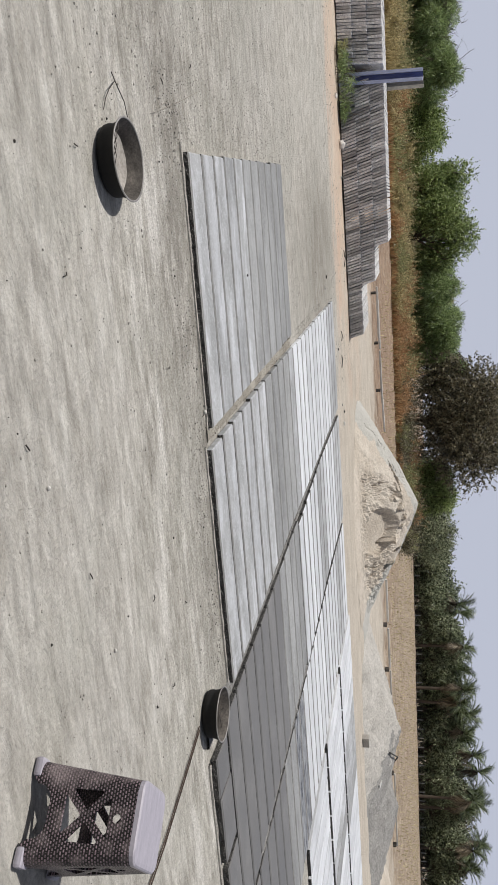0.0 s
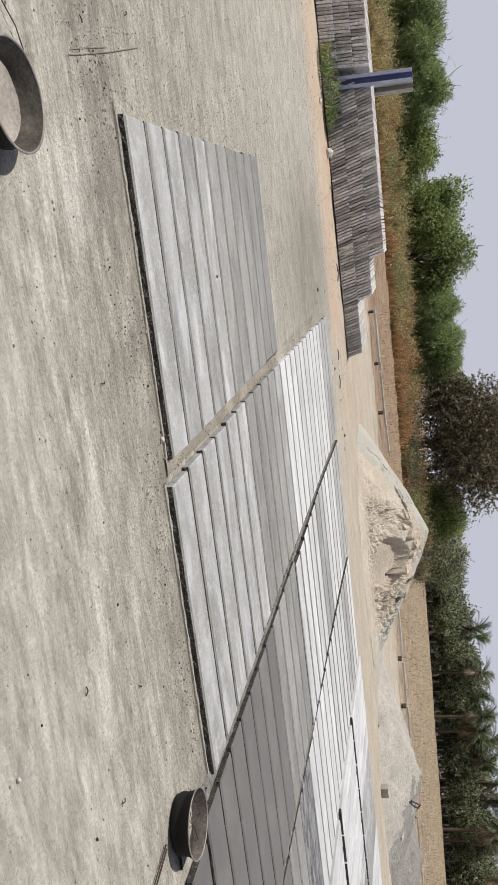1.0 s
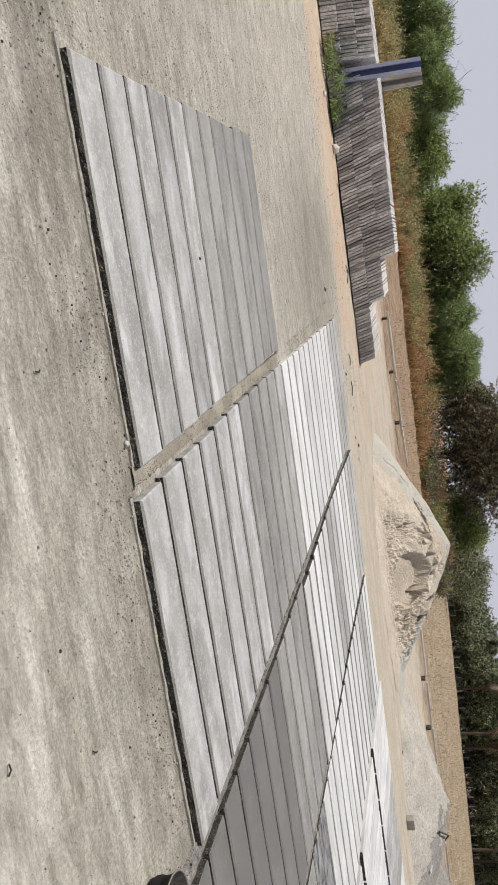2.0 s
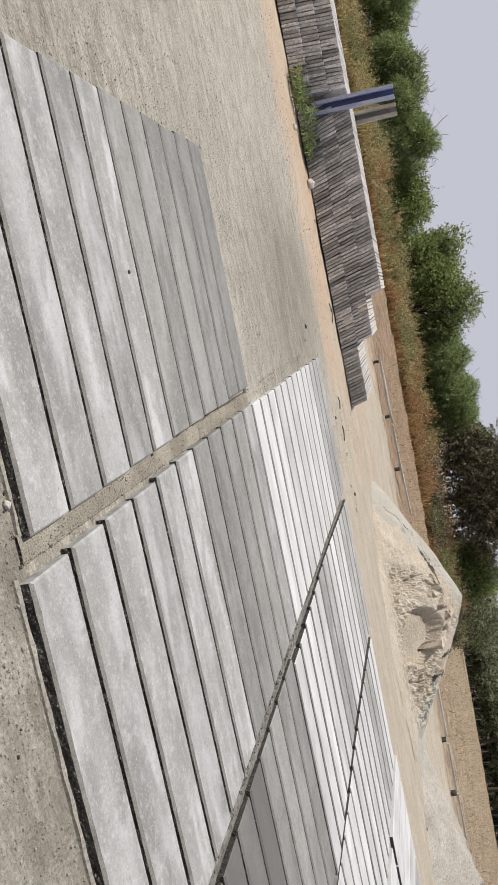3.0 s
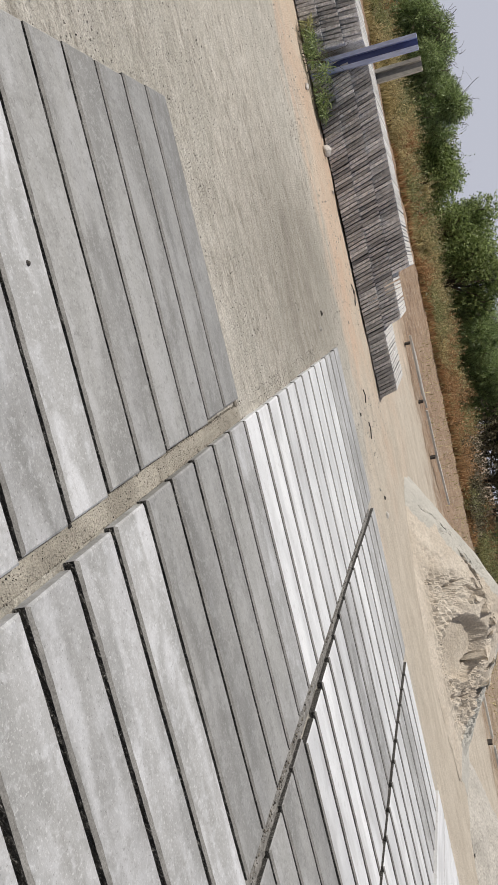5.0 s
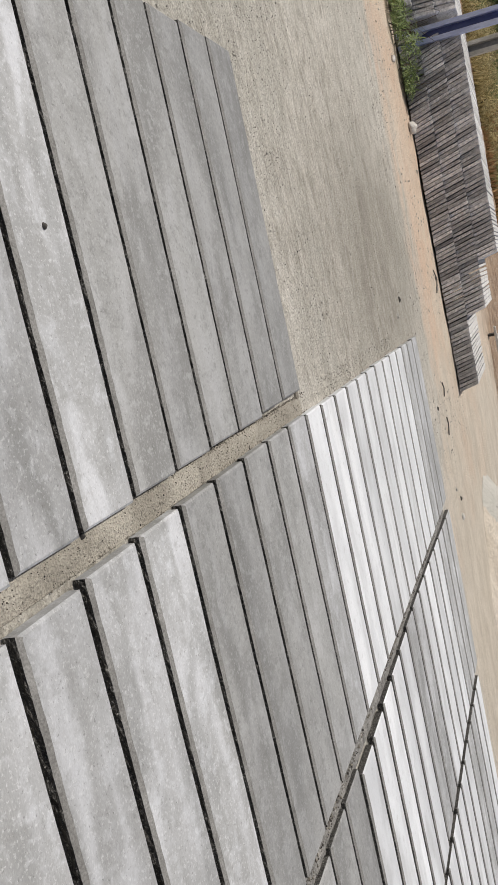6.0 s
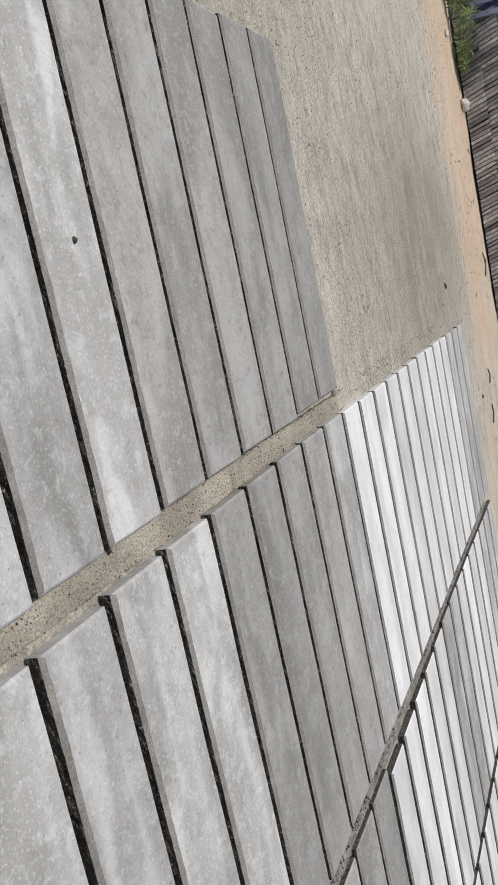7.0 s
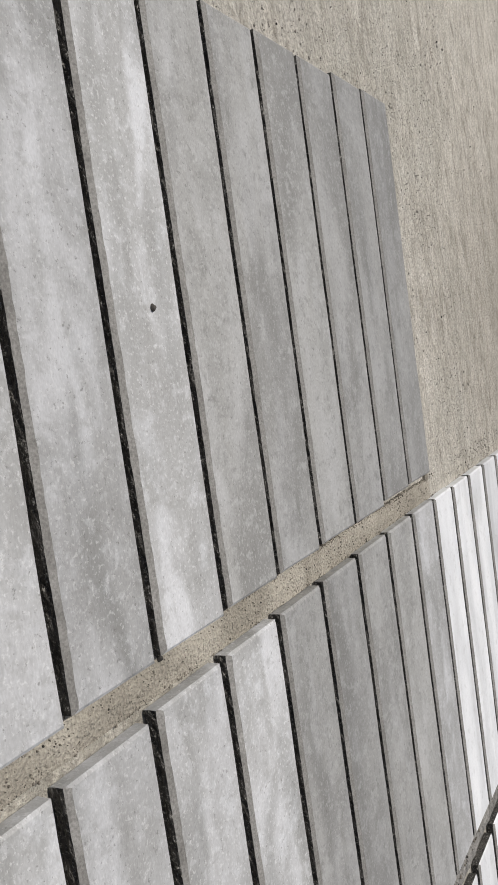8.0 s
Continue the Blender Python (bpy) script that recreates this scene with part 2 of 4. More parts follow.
    cast = noise_at(0.8, 3)
    yard = mixed(ranged(cast, 0.46, 0.62, 0.0, 0.45), yard, (0.44, 0.43, 0.385))
    dash = noise_at(8.0, 6, (0.4, 1.7, 1), 0.06, 0.66)
    yard = mixed(ranged(sep.outputs[1], 3.2, 1.5, 0.25, 1.0), yard, mixed(ranged(dash, 0.36, 0.64), (0.80, 0.79, 0.775), (1.16, 1.16, 1.16)), "MULTIPLY")
    yard = mixed(maths("MULTIPLY", ranged(dash, 0.62, 0.70, 0.0, 0.6), ranged(blot, 0.45, 0.58)), yard, (0.20, 0.188, 0.165))
    # damp stain of the ground between the beds and the stacks
    d = n.new("ShaderNodeVectorMath")
    d.operation = "MULTIPLY"
    mv = n.new("ShaderNodeVectorMath")
    mv.operation = "SUBTRACT"
    mv.inputs[1].default_value = (-0.7, 7.2, 0)
    l.new(co.outputs["Object"], mv.inputs[0])
    l.new(mv.outputs[0], d.inputs[0])
    d.inputs[1].default_value = (0.62, 0.36, 0)
    ln = n.new("ShaderNodeVectorMath")
    ln.operation = "LENGTH"
    l.new(d.outputs[0], ln.inputs[0])
    damp = maths("MULTIPLY", ranged(ln.outputs["Value"], 1.15, 0.35), ranged(streak, 0.3, 0.6, 0.35, 1.0))
    yard = mixed(maths("MULTIPLY", damp, 0.8), yard, (0.24, 0.222, 0.185))
    sand = mixed(ranged(blot, 0.38, 0.62), (0.63, 0.475, 0.36), (0.67, 0.57, 0.465))
    east = ranged(maths("ADD", sep.outputs[0], ranged(blot, 0.3, 0.7, -1.5, 1.5)), -1.0, 2.5)
    sand = mixed(east, sand, mixed(ranged(streak, 0.35, 0.65), (0.48, 0.425, 0.35), (0.62, 0.565, 0.485)))
    soil = mixed(ranged(noise_at(2.2, 6, (0.6, 1.4, 1)), 0.35, 0.65), (0.22, 0.14, 0.09), (0.40, 0.29, 0.20))
    soil = mixed(ranged(noise_at(5.0, 6, (0.4, 1.6, 1), 0.1, 0.75), 0.54, 0.64, 0.0, 0.7), soil, (0.10, 0.07, 0.045))
    straw = mixed(ranged(noise_at(1.4, 7, (0.5, 1.5, 1)), 0.36, 0.64), (0.25, 0.185, 0.125), (0.52, 0.42, 0.31))
    straw = mixed(ranged(noise_at(6.0, 6, (0.4, 1.6, 1), 0.1, 0.75), 0.50, 0.59, 0.0, 0.85), straw, (0.15, 0.105, 0.07))
    soil = mixed(ranged(maths("ADD", sep.outputs[0], ranged(blot, 0.3, 0.7, -3.0, 3.0)), 8.0, 17.0), soil, straw)
    y1 = maths("ADD", sep.outputs[1], ranged(streak, 0.3, 0.7, -0.8, 0.8))
    y2 = maths("ADD", sep.outputs[1], ranged(blot, 0.3, 0.7, -1.8, 1.8))
    y1 = maths("ADD", y1, ranged(sep.outputs[0], 0.6, 3.0, 0.0, 1.3))
    col = mixed(ranged(y1, 9.2, 10.2), yard, sand)
    col = mixed(ranged(y2, 18.5, 21.5), col, soil)
    col = mixed(1.0, col, mixed(near, (1.0, 1.0, 1.0), mixed(ranged(grit, 0.36, 0.64), (0.82, 0.815, 0.81), (1.18, 1.18, 1.18))), "MULTIPLY")
    col = mixed(1.0, col, mixed(maths("MULTIPLY", near, ranged(fine, 0.46, 0.28)), (1.06, 1.055, 1.045), (0.66, 0.65, 0.64)), "MULTIPLY")
    specks = noise_at(8.0, 7, (0.6, 1.3, 1), 0.3, 0.78)
    away = ranged(y1, 8.6, 10.0)
    col = mixed(maths("MULTIPLY", away, ranged(specks, 0.56, 0.66, 0.0, 0.6)), col, (0.33, 0.26, 0.20))
    col = mixed(maths("MULTIPLY", away, ranged(specks, 0.45, 0.36, 0.0, 0.8)), col, (0.66, 0.60, 0.52))
    # trodden dirt along the near edge of the beds
    edge = maths("MULTIPLY", ranged(sep.outputs[1], -0.75, -0.1), ranged(sep.outputs[1], 0.3, 0.1))
    col = mixed(maths("MULTIPLY", edge, ranged(lumps, 0.40, 0.60, 0.15, 0.75)), col, (0.27, 0.25, 0.215))
    crumbs = noise_at(34.0, 5, (0.5, 1.2, 1), 0.5, 0.72)
    col = mixed(maths("MULTIPLY", near, ranged(crumbs, 0.62, 0.67, 0.0, 0.65)), col, (0.13, 0.12, 0.105))
    col = mixed(maths("MULTIPLY", near, ranged(crumbs, 0.40, 0.33, 0.0, 0.5)), col, (0.66, 0.645, 0.61))
    l.new(col, b.inputs["Base Color"])
    b.inputs["Roughness"].default_value = 0.92
    bp = n.new("ShaderNodeBump")
    bp.inputs["Strength"].default_value, bp.inputs["Distance"].default_value = 1.0, 0.02
    l.new(maths("ADD", maths("MULTIPLY", maths("ADD", grit, fleck), near), maths("MULTIPLY", sweep, 1.2)), bp.inputs["Height"])
    l.new(bp.outputs[0], b.inputs["Normal"])
    return m


def ground():
    xs = np.unique(np.concatenate([np.linspace(-900, -30, 30), np.linspace(-30, -6, 40), np.linspace(-6, 18, 200), np.linspace(18, 60, 60), np.linspace(60, 1200, 40)]))
    ys = np.unique(np.concatenate([np.linspace(-400, -8, 20), np.linspace(-8, 12, 170), np.linspace(12, 40, 120), np.linspace(40, 130, 60), np.linspace(130, 1800, 40)]))
    verts = []
    for y in ys:
        for x in xs:
            far = max(0.0, min(1.0, (y - 17) / 6))
            rim = max(0.0, min(1.0, (y - 9.5) / 2))
            a = noise.noise((x * 0.9, y * 0.9, 3.1))
            c = noise.noise((x * 2.3, y * 2.3, 7.7))
            z = -0.004 + 0.003 * c
            z += rim * (0.02 * a + 0.015 * c - 0.02) + far * (0.05 * a + 0.04 * c)
            verts.append((x, y, z if y < 130 else 0.0))
    w = len(xs)
    faces = [(j * w + i, j * w + i + 1, (j + 1) * w + i + 1, (j + 1) * w + i) for j in range(len(ys) - 1) for i in range(w - 1)]
    ob = new("ground", mesh_of("ground", verts, faces, [ground_material()], True))
    tagged(ob, "swept grey-beige hardened yard running into orange sand and dry brown field", "ground", kind="structure")


ground()

# ---- hazy sky far behind the trees ----
HAZE = bpy.data.materials.new("haze")
HAZE.use_nodes = True
hz = HAZE.node_tree.nodes
em = hz.new("ShaderNodeEmission")
em.inputs[0].default_value, em.inputs[1].default_value = (0.545, 0.57, 0.665, 1), 1.0
HAZE.node_tree.links.new(em.outputs[0], hz["Material Output"].inputs[0])
arc = [radians(a) for a in range(-50, 111, 4)]
hv = [(1700 * math.sin(a), 1700 * math.cos(a), z) for a in arc for z in (-20, 800)]
backdrop = new("backdrop", mesh_of("backdrop", hv, [(2 * k, 2 * k + 2, 2 * k + 3, 2 * k + 1) for k in range(len(arc) - 1)], [HAZE]))
tagged(backdrop, "pale lavender hazy sky behind the trees", "sky", kind="structure")

# ---- planks cast in beds ----
LONG, PITCH, WIDE, THICK = 1.83, 0.345, 0.313, 0.044


def plank_mesh(seed, mat, along=LONG, dark_ends=False, dark_caps=False, wide=WIDE, steps=64):
    """A cast plank: chamfered near edge, slightly wavy outline, pitted sides with shade put into their dark colour.
    Near long edge at y = 0, left end at x = 0.
    """
    rnd = random.Random(seed)
    xs = [0.0, 0.009] + [along * (k + rnd.uniform(-0.3, 0.3)) / steps for k in range(1, steps)] + [along - 0.009, along]
    xs.sort()
    cuts, n = len(xs) - 1, 8
    verts, faces, slots = [], [], []
    for i, x in enumerate(xs):
        sway = 0.004 * noise.noise((x * 2.3, seed, 0.0)), 0.004 * noise.noise((x * 2.3, seed, 5.0))
        chip = max(0.0, noise.noise((x * 14.0, seed, 9.0)) - 0.25)
        end = i in (0, cuts)
        pit = [0.0, 0.0, 0.0] if end else [rnd.uniform(-0.006, 0.004) for _ in range(3)]
        top = THICK * 0.86 if end else THICK + 0.0012 * noise.noise((x * 3.0, seed, 2.0))
        inner = sway[0] + (0.008 if end else 0.021 + 0.012 * chip + rnd.uniform(-0.002, 0.002))
        verts += [(x, sway[0] - 0.002 + pit[0], 0), (x, sway[0] + 0.001 + pit[1], THICK * 0.35), (x, sway[0] + 0.001 + pit[2] * 0.7, THICK * 0.66),
                  (x, sway[0] + 0.001 + rnd.uniform(-0.001, 0.001), THICK * (0.84 - 0.12 * chip)), (x, inner, top),
                  (x, wide - 0.005 + sway[1], top), (x, wide + sway[1] - 0.01 * chip, THICK * 0.9), (x, wide + sway[1], 0)]
    for i in range(cuts):
        a, c = n * i, n * i + n
        for k in range(n - 1):
            faces.append((a + k, c + k, c + k + 1, a + k + 1))
            # faces towards the gaps take SIDE, whose colour carries their shade
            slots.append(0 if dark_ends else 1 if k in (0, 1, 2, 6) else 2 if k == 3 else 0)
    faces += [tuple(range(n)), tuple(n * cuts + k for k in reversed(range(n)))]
    slots += [1, 1] if dark_ends or dark_caps or mat is WET else [0, 0]
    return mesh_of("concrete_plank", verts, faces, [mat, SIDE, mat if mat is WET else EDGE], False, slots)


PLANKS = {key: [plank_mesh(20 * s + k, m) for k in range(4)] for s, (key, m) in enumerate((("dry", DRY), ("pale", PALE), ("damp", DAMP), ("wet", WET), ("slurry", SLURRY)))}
DARKEND = {key: [plank_mesh(600 + 20 * s + k, m, dark_caps=True, wide=0.304) for k in range(4)] for s, (key, m) in enumerate((("dry", DRY), ("pale", PALE), ("damp", DAMP), ("wet", WET), ("slurry", SLURRY)))}
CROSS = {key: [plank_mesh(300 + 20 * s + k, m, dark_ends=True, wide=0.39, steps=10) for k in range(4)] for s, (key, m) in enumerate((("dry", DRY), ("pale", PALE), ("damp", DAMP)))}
WORDS = {
    "dry": "light grey cast concrete plank with cloudy white drying patches",
    "pale": "almost white dry cast concrete plank lying on the yard",
    "damp": "mid-grey damp cast concrete plank lying on the yard",
    "wet": "dark grey freshly cast concrete plank lying on the yard",
    "slurry": "wet cast concrete plank with black and white slurry smears",
}


def bed(x, y, states, group, turned=False, dark_caps=False, pitch=PITCH, turn=0.0, drift=((0, 0), (1, 0))):
    """A row of planks side by side along y (or along x when turned)."""
    for k, state in enumerate(states):
        ob = new("concrete_plank", (CROSS if turned else DARKEND if dark_caps else PLANKS)[state][random.randrange(4)])
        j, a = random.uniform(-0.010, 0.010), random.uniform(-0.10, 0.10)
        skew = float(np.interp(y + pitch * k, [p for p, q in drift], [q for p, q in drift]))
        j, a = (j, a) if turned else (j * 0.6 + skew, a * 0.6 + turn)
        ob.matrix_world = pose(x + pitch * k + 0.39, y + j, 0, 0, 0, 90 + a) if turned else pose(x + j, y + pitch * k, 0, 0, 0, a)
        tagged(ob, WORDS[state], "concrete plank", group)


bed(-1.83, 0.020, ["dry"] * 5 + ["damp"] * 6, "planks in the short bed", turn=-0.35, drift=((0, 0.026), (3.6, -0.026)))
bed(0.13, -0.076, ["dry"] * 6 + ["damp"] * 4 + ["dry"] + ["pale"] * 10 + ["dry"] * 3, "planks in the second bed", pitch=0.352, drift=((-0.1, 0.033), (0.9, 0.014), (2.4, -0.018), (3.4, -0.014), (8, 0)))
bed(2.09, -0.343, ["wet"] * 7 + ["damp"] * 4, "planks in the third bed", dark_caps=True, pitch=0.3405, drift=((-0.4, 0.02), (2.4, -0.02), (3.1, -0.045)))
bed(2.09, 3.43, ["pale"] * 5 + ["dry"] * 2 + ["pale"] * 4 + ["dry"] * 3, "planks in the third bed", dark_caps=True, pitch=0.358, drift=((3.4, 0.035), (5.2, -0.04), (6.0, -0.04), (8.0, 0.0)))
bed(4.0, -0.792, ["wet"] * 7 + ["damp"] * 2 + ["slurry"] * 2 + ["pale"] * 5, "planks in the fourth bed", dark_caps=True, pitch=0.3407)
bed(4.0, 4.659, ["pale"] * 6 + ["dry"] * 2 + ["pale"] * 2, "planks in the fourth bed", dark_caps=True, pitch=0.367, drift=((4.6, -0.02), (6.5, -0.02), (8.0, 0.04)))
# the first row of the third bed is broken into lengths
for k, (x, along) in enumerate(((2.20, 0.315), (2.535, 0.53), (3.13, 0.80))):
    ob = new("concrete_plank", plank_mesh(900 + k, WET, along, dark_caps=True, steps=max(8, int(34 * along))))
    ob.matrix_world = pose(x, -0.715 + 0.012 * k, 0, 0, 0, -1.2 + k)
    tagged(ob, "short dark grey length of freshly cast concrete plank", "concrete plank", "planks in the third bed")
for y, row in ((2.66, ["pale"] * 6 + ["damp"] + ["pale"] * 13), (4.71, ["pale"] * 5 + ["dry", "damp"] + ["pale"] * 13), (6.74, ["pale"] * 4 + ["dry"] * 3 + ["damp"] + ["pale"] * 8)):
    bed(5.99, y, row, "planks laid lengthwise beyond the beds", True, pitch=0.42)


def mortar_strip(x, wide, y0, y1, tall, mat, label, name="mortar_strip"):
    """A rough ridge of spilt wet mortar between two beds."""
    rows = int((y1 - y0) / 0.03)
    verts, faces = [], []
    for i in range(rows + 1):
        y = y0 + (y1 - y0) * i / rows
        for k, (u, h) in enumerate(((-0.5, 0), (-0.42, 0.8), (0, 1.0), (0.42, 0.8), (0.5, 0))):
            verts.append((x + wide * (0.5 + u), y, -0.01 + (tall + 0.01) * h * (0.75 + 0.5 * abs(noise.noise((x, y * 9, k * 1.7))))))
    for i in range(rows):
        for k in range(4):
            a = 5 * i + k
            faces.append((a, a + 1, a + 6, a + 5))
    ob = new(name, mesh_of(name, verts, faces, [mat]))
    tagged(ob, label, name.replace("_", " "), kind="structure")
    return ob


MORTAR = material("wet_mortar", (0.11, 0.107, 0.10), (0.36, 0.35, 0.33), 16, 90, 0.75, 0.8, (1, 1, 1), 0.45, 0, 0.012, bloom=((55.0, 0.57, 0.63, 0.85, (0.02, 0.019, 0.017)), (40.0, 0.58, 0.66, 0.6, (0.45, 0.43, 0.40))))
EARTH = material("strip_earth", (0.30, 0.275, 0.23), (0.44, 0.41, 0.35), 5, 110, 0.95, 1.0, (1, 1, 1), 0.3, 0, 0.014, bloom=((3.5, 0.52, 0.68, 0.7, (0.52, 0.485, 0.42), 1.0, 1.0), (42.0, 0.62, 0.67, 0.7, (0.09, 0.08, 0.068))))
CRUMB = material("earth_crumb", (0.12, 0.108, 0.09), (0.34, 0.31, 0.26), 12, 110, 0.95, 0.6, (1, 1, 1), 0.4, 0, 0.004)
DUST = material("drifted_dust", (0.32, 0.30, 0.265), (0.46, 0.44, 0.40), 5, 80, 0.95, 0.7, (1, 1, 1), 0.35, 0, 0.01)
WETSTRIP = "dark wet rough mortar strip between two beds of planks"
mortar_strip(1.965, 0.128, -0.75, 8.1, 0.022, MORTAR, WETSTRIP)
mortar_strip(3.938, 0.098, -0.75, 3.7, 0.035, MORTAR, WETSTRIP)
mortar_strip(0.004, 0.122, -0.02, 3.85, 0.012, EARTH, "rough brown earth strip between two beds of planks", "earth_strip")
mortar_strip(0, 0.06, -0.02, 1.86, 0.02, CRUMB, "crumbled brown earth along the far edge of the bed", "earth_strip").matrix_world = Matrix.Translation((0, 3.785, 0)) @ Matrix(((0, -1, 0, 0), (1, 0, 0, 0), (0, 0, 1, 0), (0, 0, 0, 1)))
for x0, x1, y in ((-1.86, 0.02, 0.022), (0.14, 2.0, -0.074), (2.2, 3.95, -0.74), (3.97, 5.85, -0.80)):
    ridge = mortar_strip(0, 0.03, -x1, -x0, 0.014, DUST, "low ridge of grey dust drifted against the planks", "dust_ridge")
    ridge.matrix_world = Matrix.Translation((0, y - 0.002, 0)) @ Matrix(((0, -1, 0, 0), (1, 0, 0, -0.03), (0, 0, 1, 0), (0, 0, 0, 1)))

# ---- stacks of planks on edge ----
def slab_mesh(seed, lean):
    """A plank on edge that leans along its stack, with its long edges cut level."""
    rnd = random.Random(seed)
    bm = bmesh.new()
    box(bm, (0.046, 1.75, 0.283), pose(0, 0.875, 0.1415))
    slope = math.tan(radians(lean + rnd.uniform(-1.6, 1.6)))
    for v in bm.verts:
        v.co += Vector((slope * v.co.z + rnd.uniform(-0.004, 0.004), rnd.uniform(-0.012, 0.012), rnd.uniform(-0.003, 0.003)))
    me = bpy.data.meshes.new("plank")
    bmesh.ops.bevel(bm, geom=list(bm.edges), offset=0.0045, segments=1, affect="EDGES")
    bm.to_mesh(me)
    bm.free()
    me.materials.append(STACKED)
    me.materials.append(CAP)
    # upward faces get the sunlit copy, all others the plain one
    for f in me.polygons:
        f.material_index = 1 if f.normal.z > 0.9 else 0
    return me


def stack(name, tiers, y, lean, label):
    slabs = [slab_mesh(k + int(100 + lean), lean) for k in range(8)]
    thing = tagged(new(name), label, "plank stack", "stacks of planks at the yard's edge")
    thing.location = (tiers[0][0], y, 0)
    for k, (x0, x1) in enumerate(tiers):
        x = x0 + k * 0.284 * math.tan(radians(lean))
        while x < x1:
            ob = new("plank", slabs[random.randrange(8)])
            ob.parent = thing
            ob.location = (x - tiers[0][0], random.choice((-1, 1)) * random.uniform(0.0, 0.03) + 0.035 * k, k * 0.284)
            ob.rotation_euler = (0, 0, random.uniform(-0.008, 0.008))
            x += 0.0555 + random.uniform(0, 0.005)


stack("plank_stack", [(-3.70, 1.32), (-3.66, 0.27), (-3.62, -0.52)], 12.0, -15, "three-tier stack of weathered grey concrete planks leaning on edge")
stack("plank_stack", [(-7.6, -4.0), (-7.6, -3.97), (-7.6, -3.94)], 12.0, 3, "three-tier stack of dark grey concrete planks standing on edge")


# ---- steel posts between the stacks ----
PALEBLUE = material("pale_blue_steel", (0.36, 0.43, 0.72), (0.64, 0.71, 0.92), 9, 60, 0.45, 0.15, (1, 1, 0.2), 0.15, 0, 0.002)
BLUE = material("blue_steel", (0.03, 0.045, 0.17), (0.10, 0.13, 0.30), 9, 60, 0.45, 0.15, (1, 1, 0.2), 0.15, 0, 0.002, 0.1, 0.3)
GREYSTEEL = material("worn_steel", (0.16, 0.16, 0.17), (0.36, 0.35, 0.34), 6, 60, 0.6, 0.2, (1, 1, 0.3), 0.2, 0, 0.003, 0.1, 0.2)

TANSTEEL = material("dusty_steel", (0.36, 0.33, 0.28), (0.62, 0.58, 0.51), 6, 60, 0.7, 0.2, (1, 1, 0.3), 0.2, 0, 0.003)


def channel_post(m, mat, flange, tall, label):
    thing = tagged(new("steel_post"), label, "steel post", "posts between the stacks")
    for name, size, at in (("web", (0.10, 0.012, tall), (0, 0.055, tall / 2)), ("flange", (0.06, 0.12, tall), (-0.081, 0, tall / 2)), ("flange", (0.06, 0.12, tall), (0.081, 0, tall / 2))):
        bm = bmesh.new()
        box(bm, size, pose(*at), 0.003)
        part(name, bm, mat if name == "web" else flange, thing)
    thing.matrix_world = m


channel_post(pose(-3.72, 12.02, 0, 2, 2, 4), BLUE, PALEBLUE, 1.6, "blue painted steel channel post standing between plank stacks")
channel_post(pose(-3.78, 13.9, 0, 2, 1, 0), GREYSTEEL, TANSTEEL, 1.62, "worn grey steel channel post behind a plank stack")

# ---- mortar pans ----
PAN_OUT = material("sooty_iron", (0.003, 0.003, 0.003), (0.012, 0.011, 0.010), 8, 60, 0.85, 0.3, (1, 1, 1), 0.3, 0, 0.004, 0.1, 0.0)
PAN_IN = material("mortar_crust", (0.28, 0.255, 0.23), (0.48, 0.45, 0.41), 9, 70, 0.85, 0.4, (1, 1, 1), 0.25, 0, 0.005)
RIM = material("bare_rim", (0.18, 0.17, 0.16), (0.42, 0.40, 0.38), 12, 60, 0.55, 0.2, (1, 1, 1), 0.2, 0, 0.003, 0.1, 0.3)


# dark all round: the shadow inside the pan is put into the wall's colour
PAN_WALL = material("shaded_pan_wall", (0.03, 0.026, 0.022), (0.17, 0.15, 0.13), 9, 80, 0.85, 0.5, (1, 1, 1), 0.4, 0, 0.004)


def mortar_pan(m, label):
    thing = tagged(new("mortar_pan"), label, "mortar pan", "pans on the yard")
    part("shell", lathe([(0, 0.0), (0.12, 0.0), (0.148, 0.006), (0.160, 0.022), (0.163, 0.045), (0.160, 0.062), (0.164, 0.09), (0.172, 0.115), (0.183, 0.135)]), PAN_OUT, thing, smooth=True)
    bm = lathe([(0, 0.020), (0.07, 0.018), (0.118, 0.024), (0.142, 0.042)])
    for v in bm.verts:
        v.co.z += 0.004 * noise.noise(v.co * 30)
    part("crust", bm, PAN_IN, thing, "dried pale mortar crust", True)
    part("inner_wall", lathe([(0.137, 0.03), (0.150, 0.055), (0.160, 0.09), (0.178, 0.135)]), PAN_WALL, thing, "inner wall with the pan's shade in its dark colour", True)
    part("rim", lathe([(0.1775, 0.131), (0.178, 0.138), (0.182, 0.140), (0.187, 0.138), (0.1865, 0.133), (0.183, 0.131), (0.1775, 0.131)]), RIM, thing, "pale worn rim", True)
    thing.matrix_world = m
    return thing


mortar_pan(pose(-1.69, -1.34, 0.002, 1.5, 0, 0) @ Matrix.Diagonal((1.07, 1.07, 0.78, 1)), "round black iron mortar pan with dried cement inside")
mortar_pan(pose(1.85, -0.68, 0.0, 0, 0, 60) @ Matrix.Diagonal((0.98, 0.98, 0.82, 1)), "black iron mortar pan standing beside the fresh planks")
TWIG = material("dark_wire", (0.02, 0.018, 0.015), (0.07, 0.06, 0.05), 10, 60, 0.8, 0.2)
tagged(tube("wire", [(-2.12, -1.16, 0.004), (-2.06, -1.12, 0.012), (-1.99, -1.06, 0.02), (-1.92, -1.01, 0.012), (-1.84, -0.98, 0.004)], 0.0025, TWIG), "bent rusty binding wire lying beside a pan", "wire")
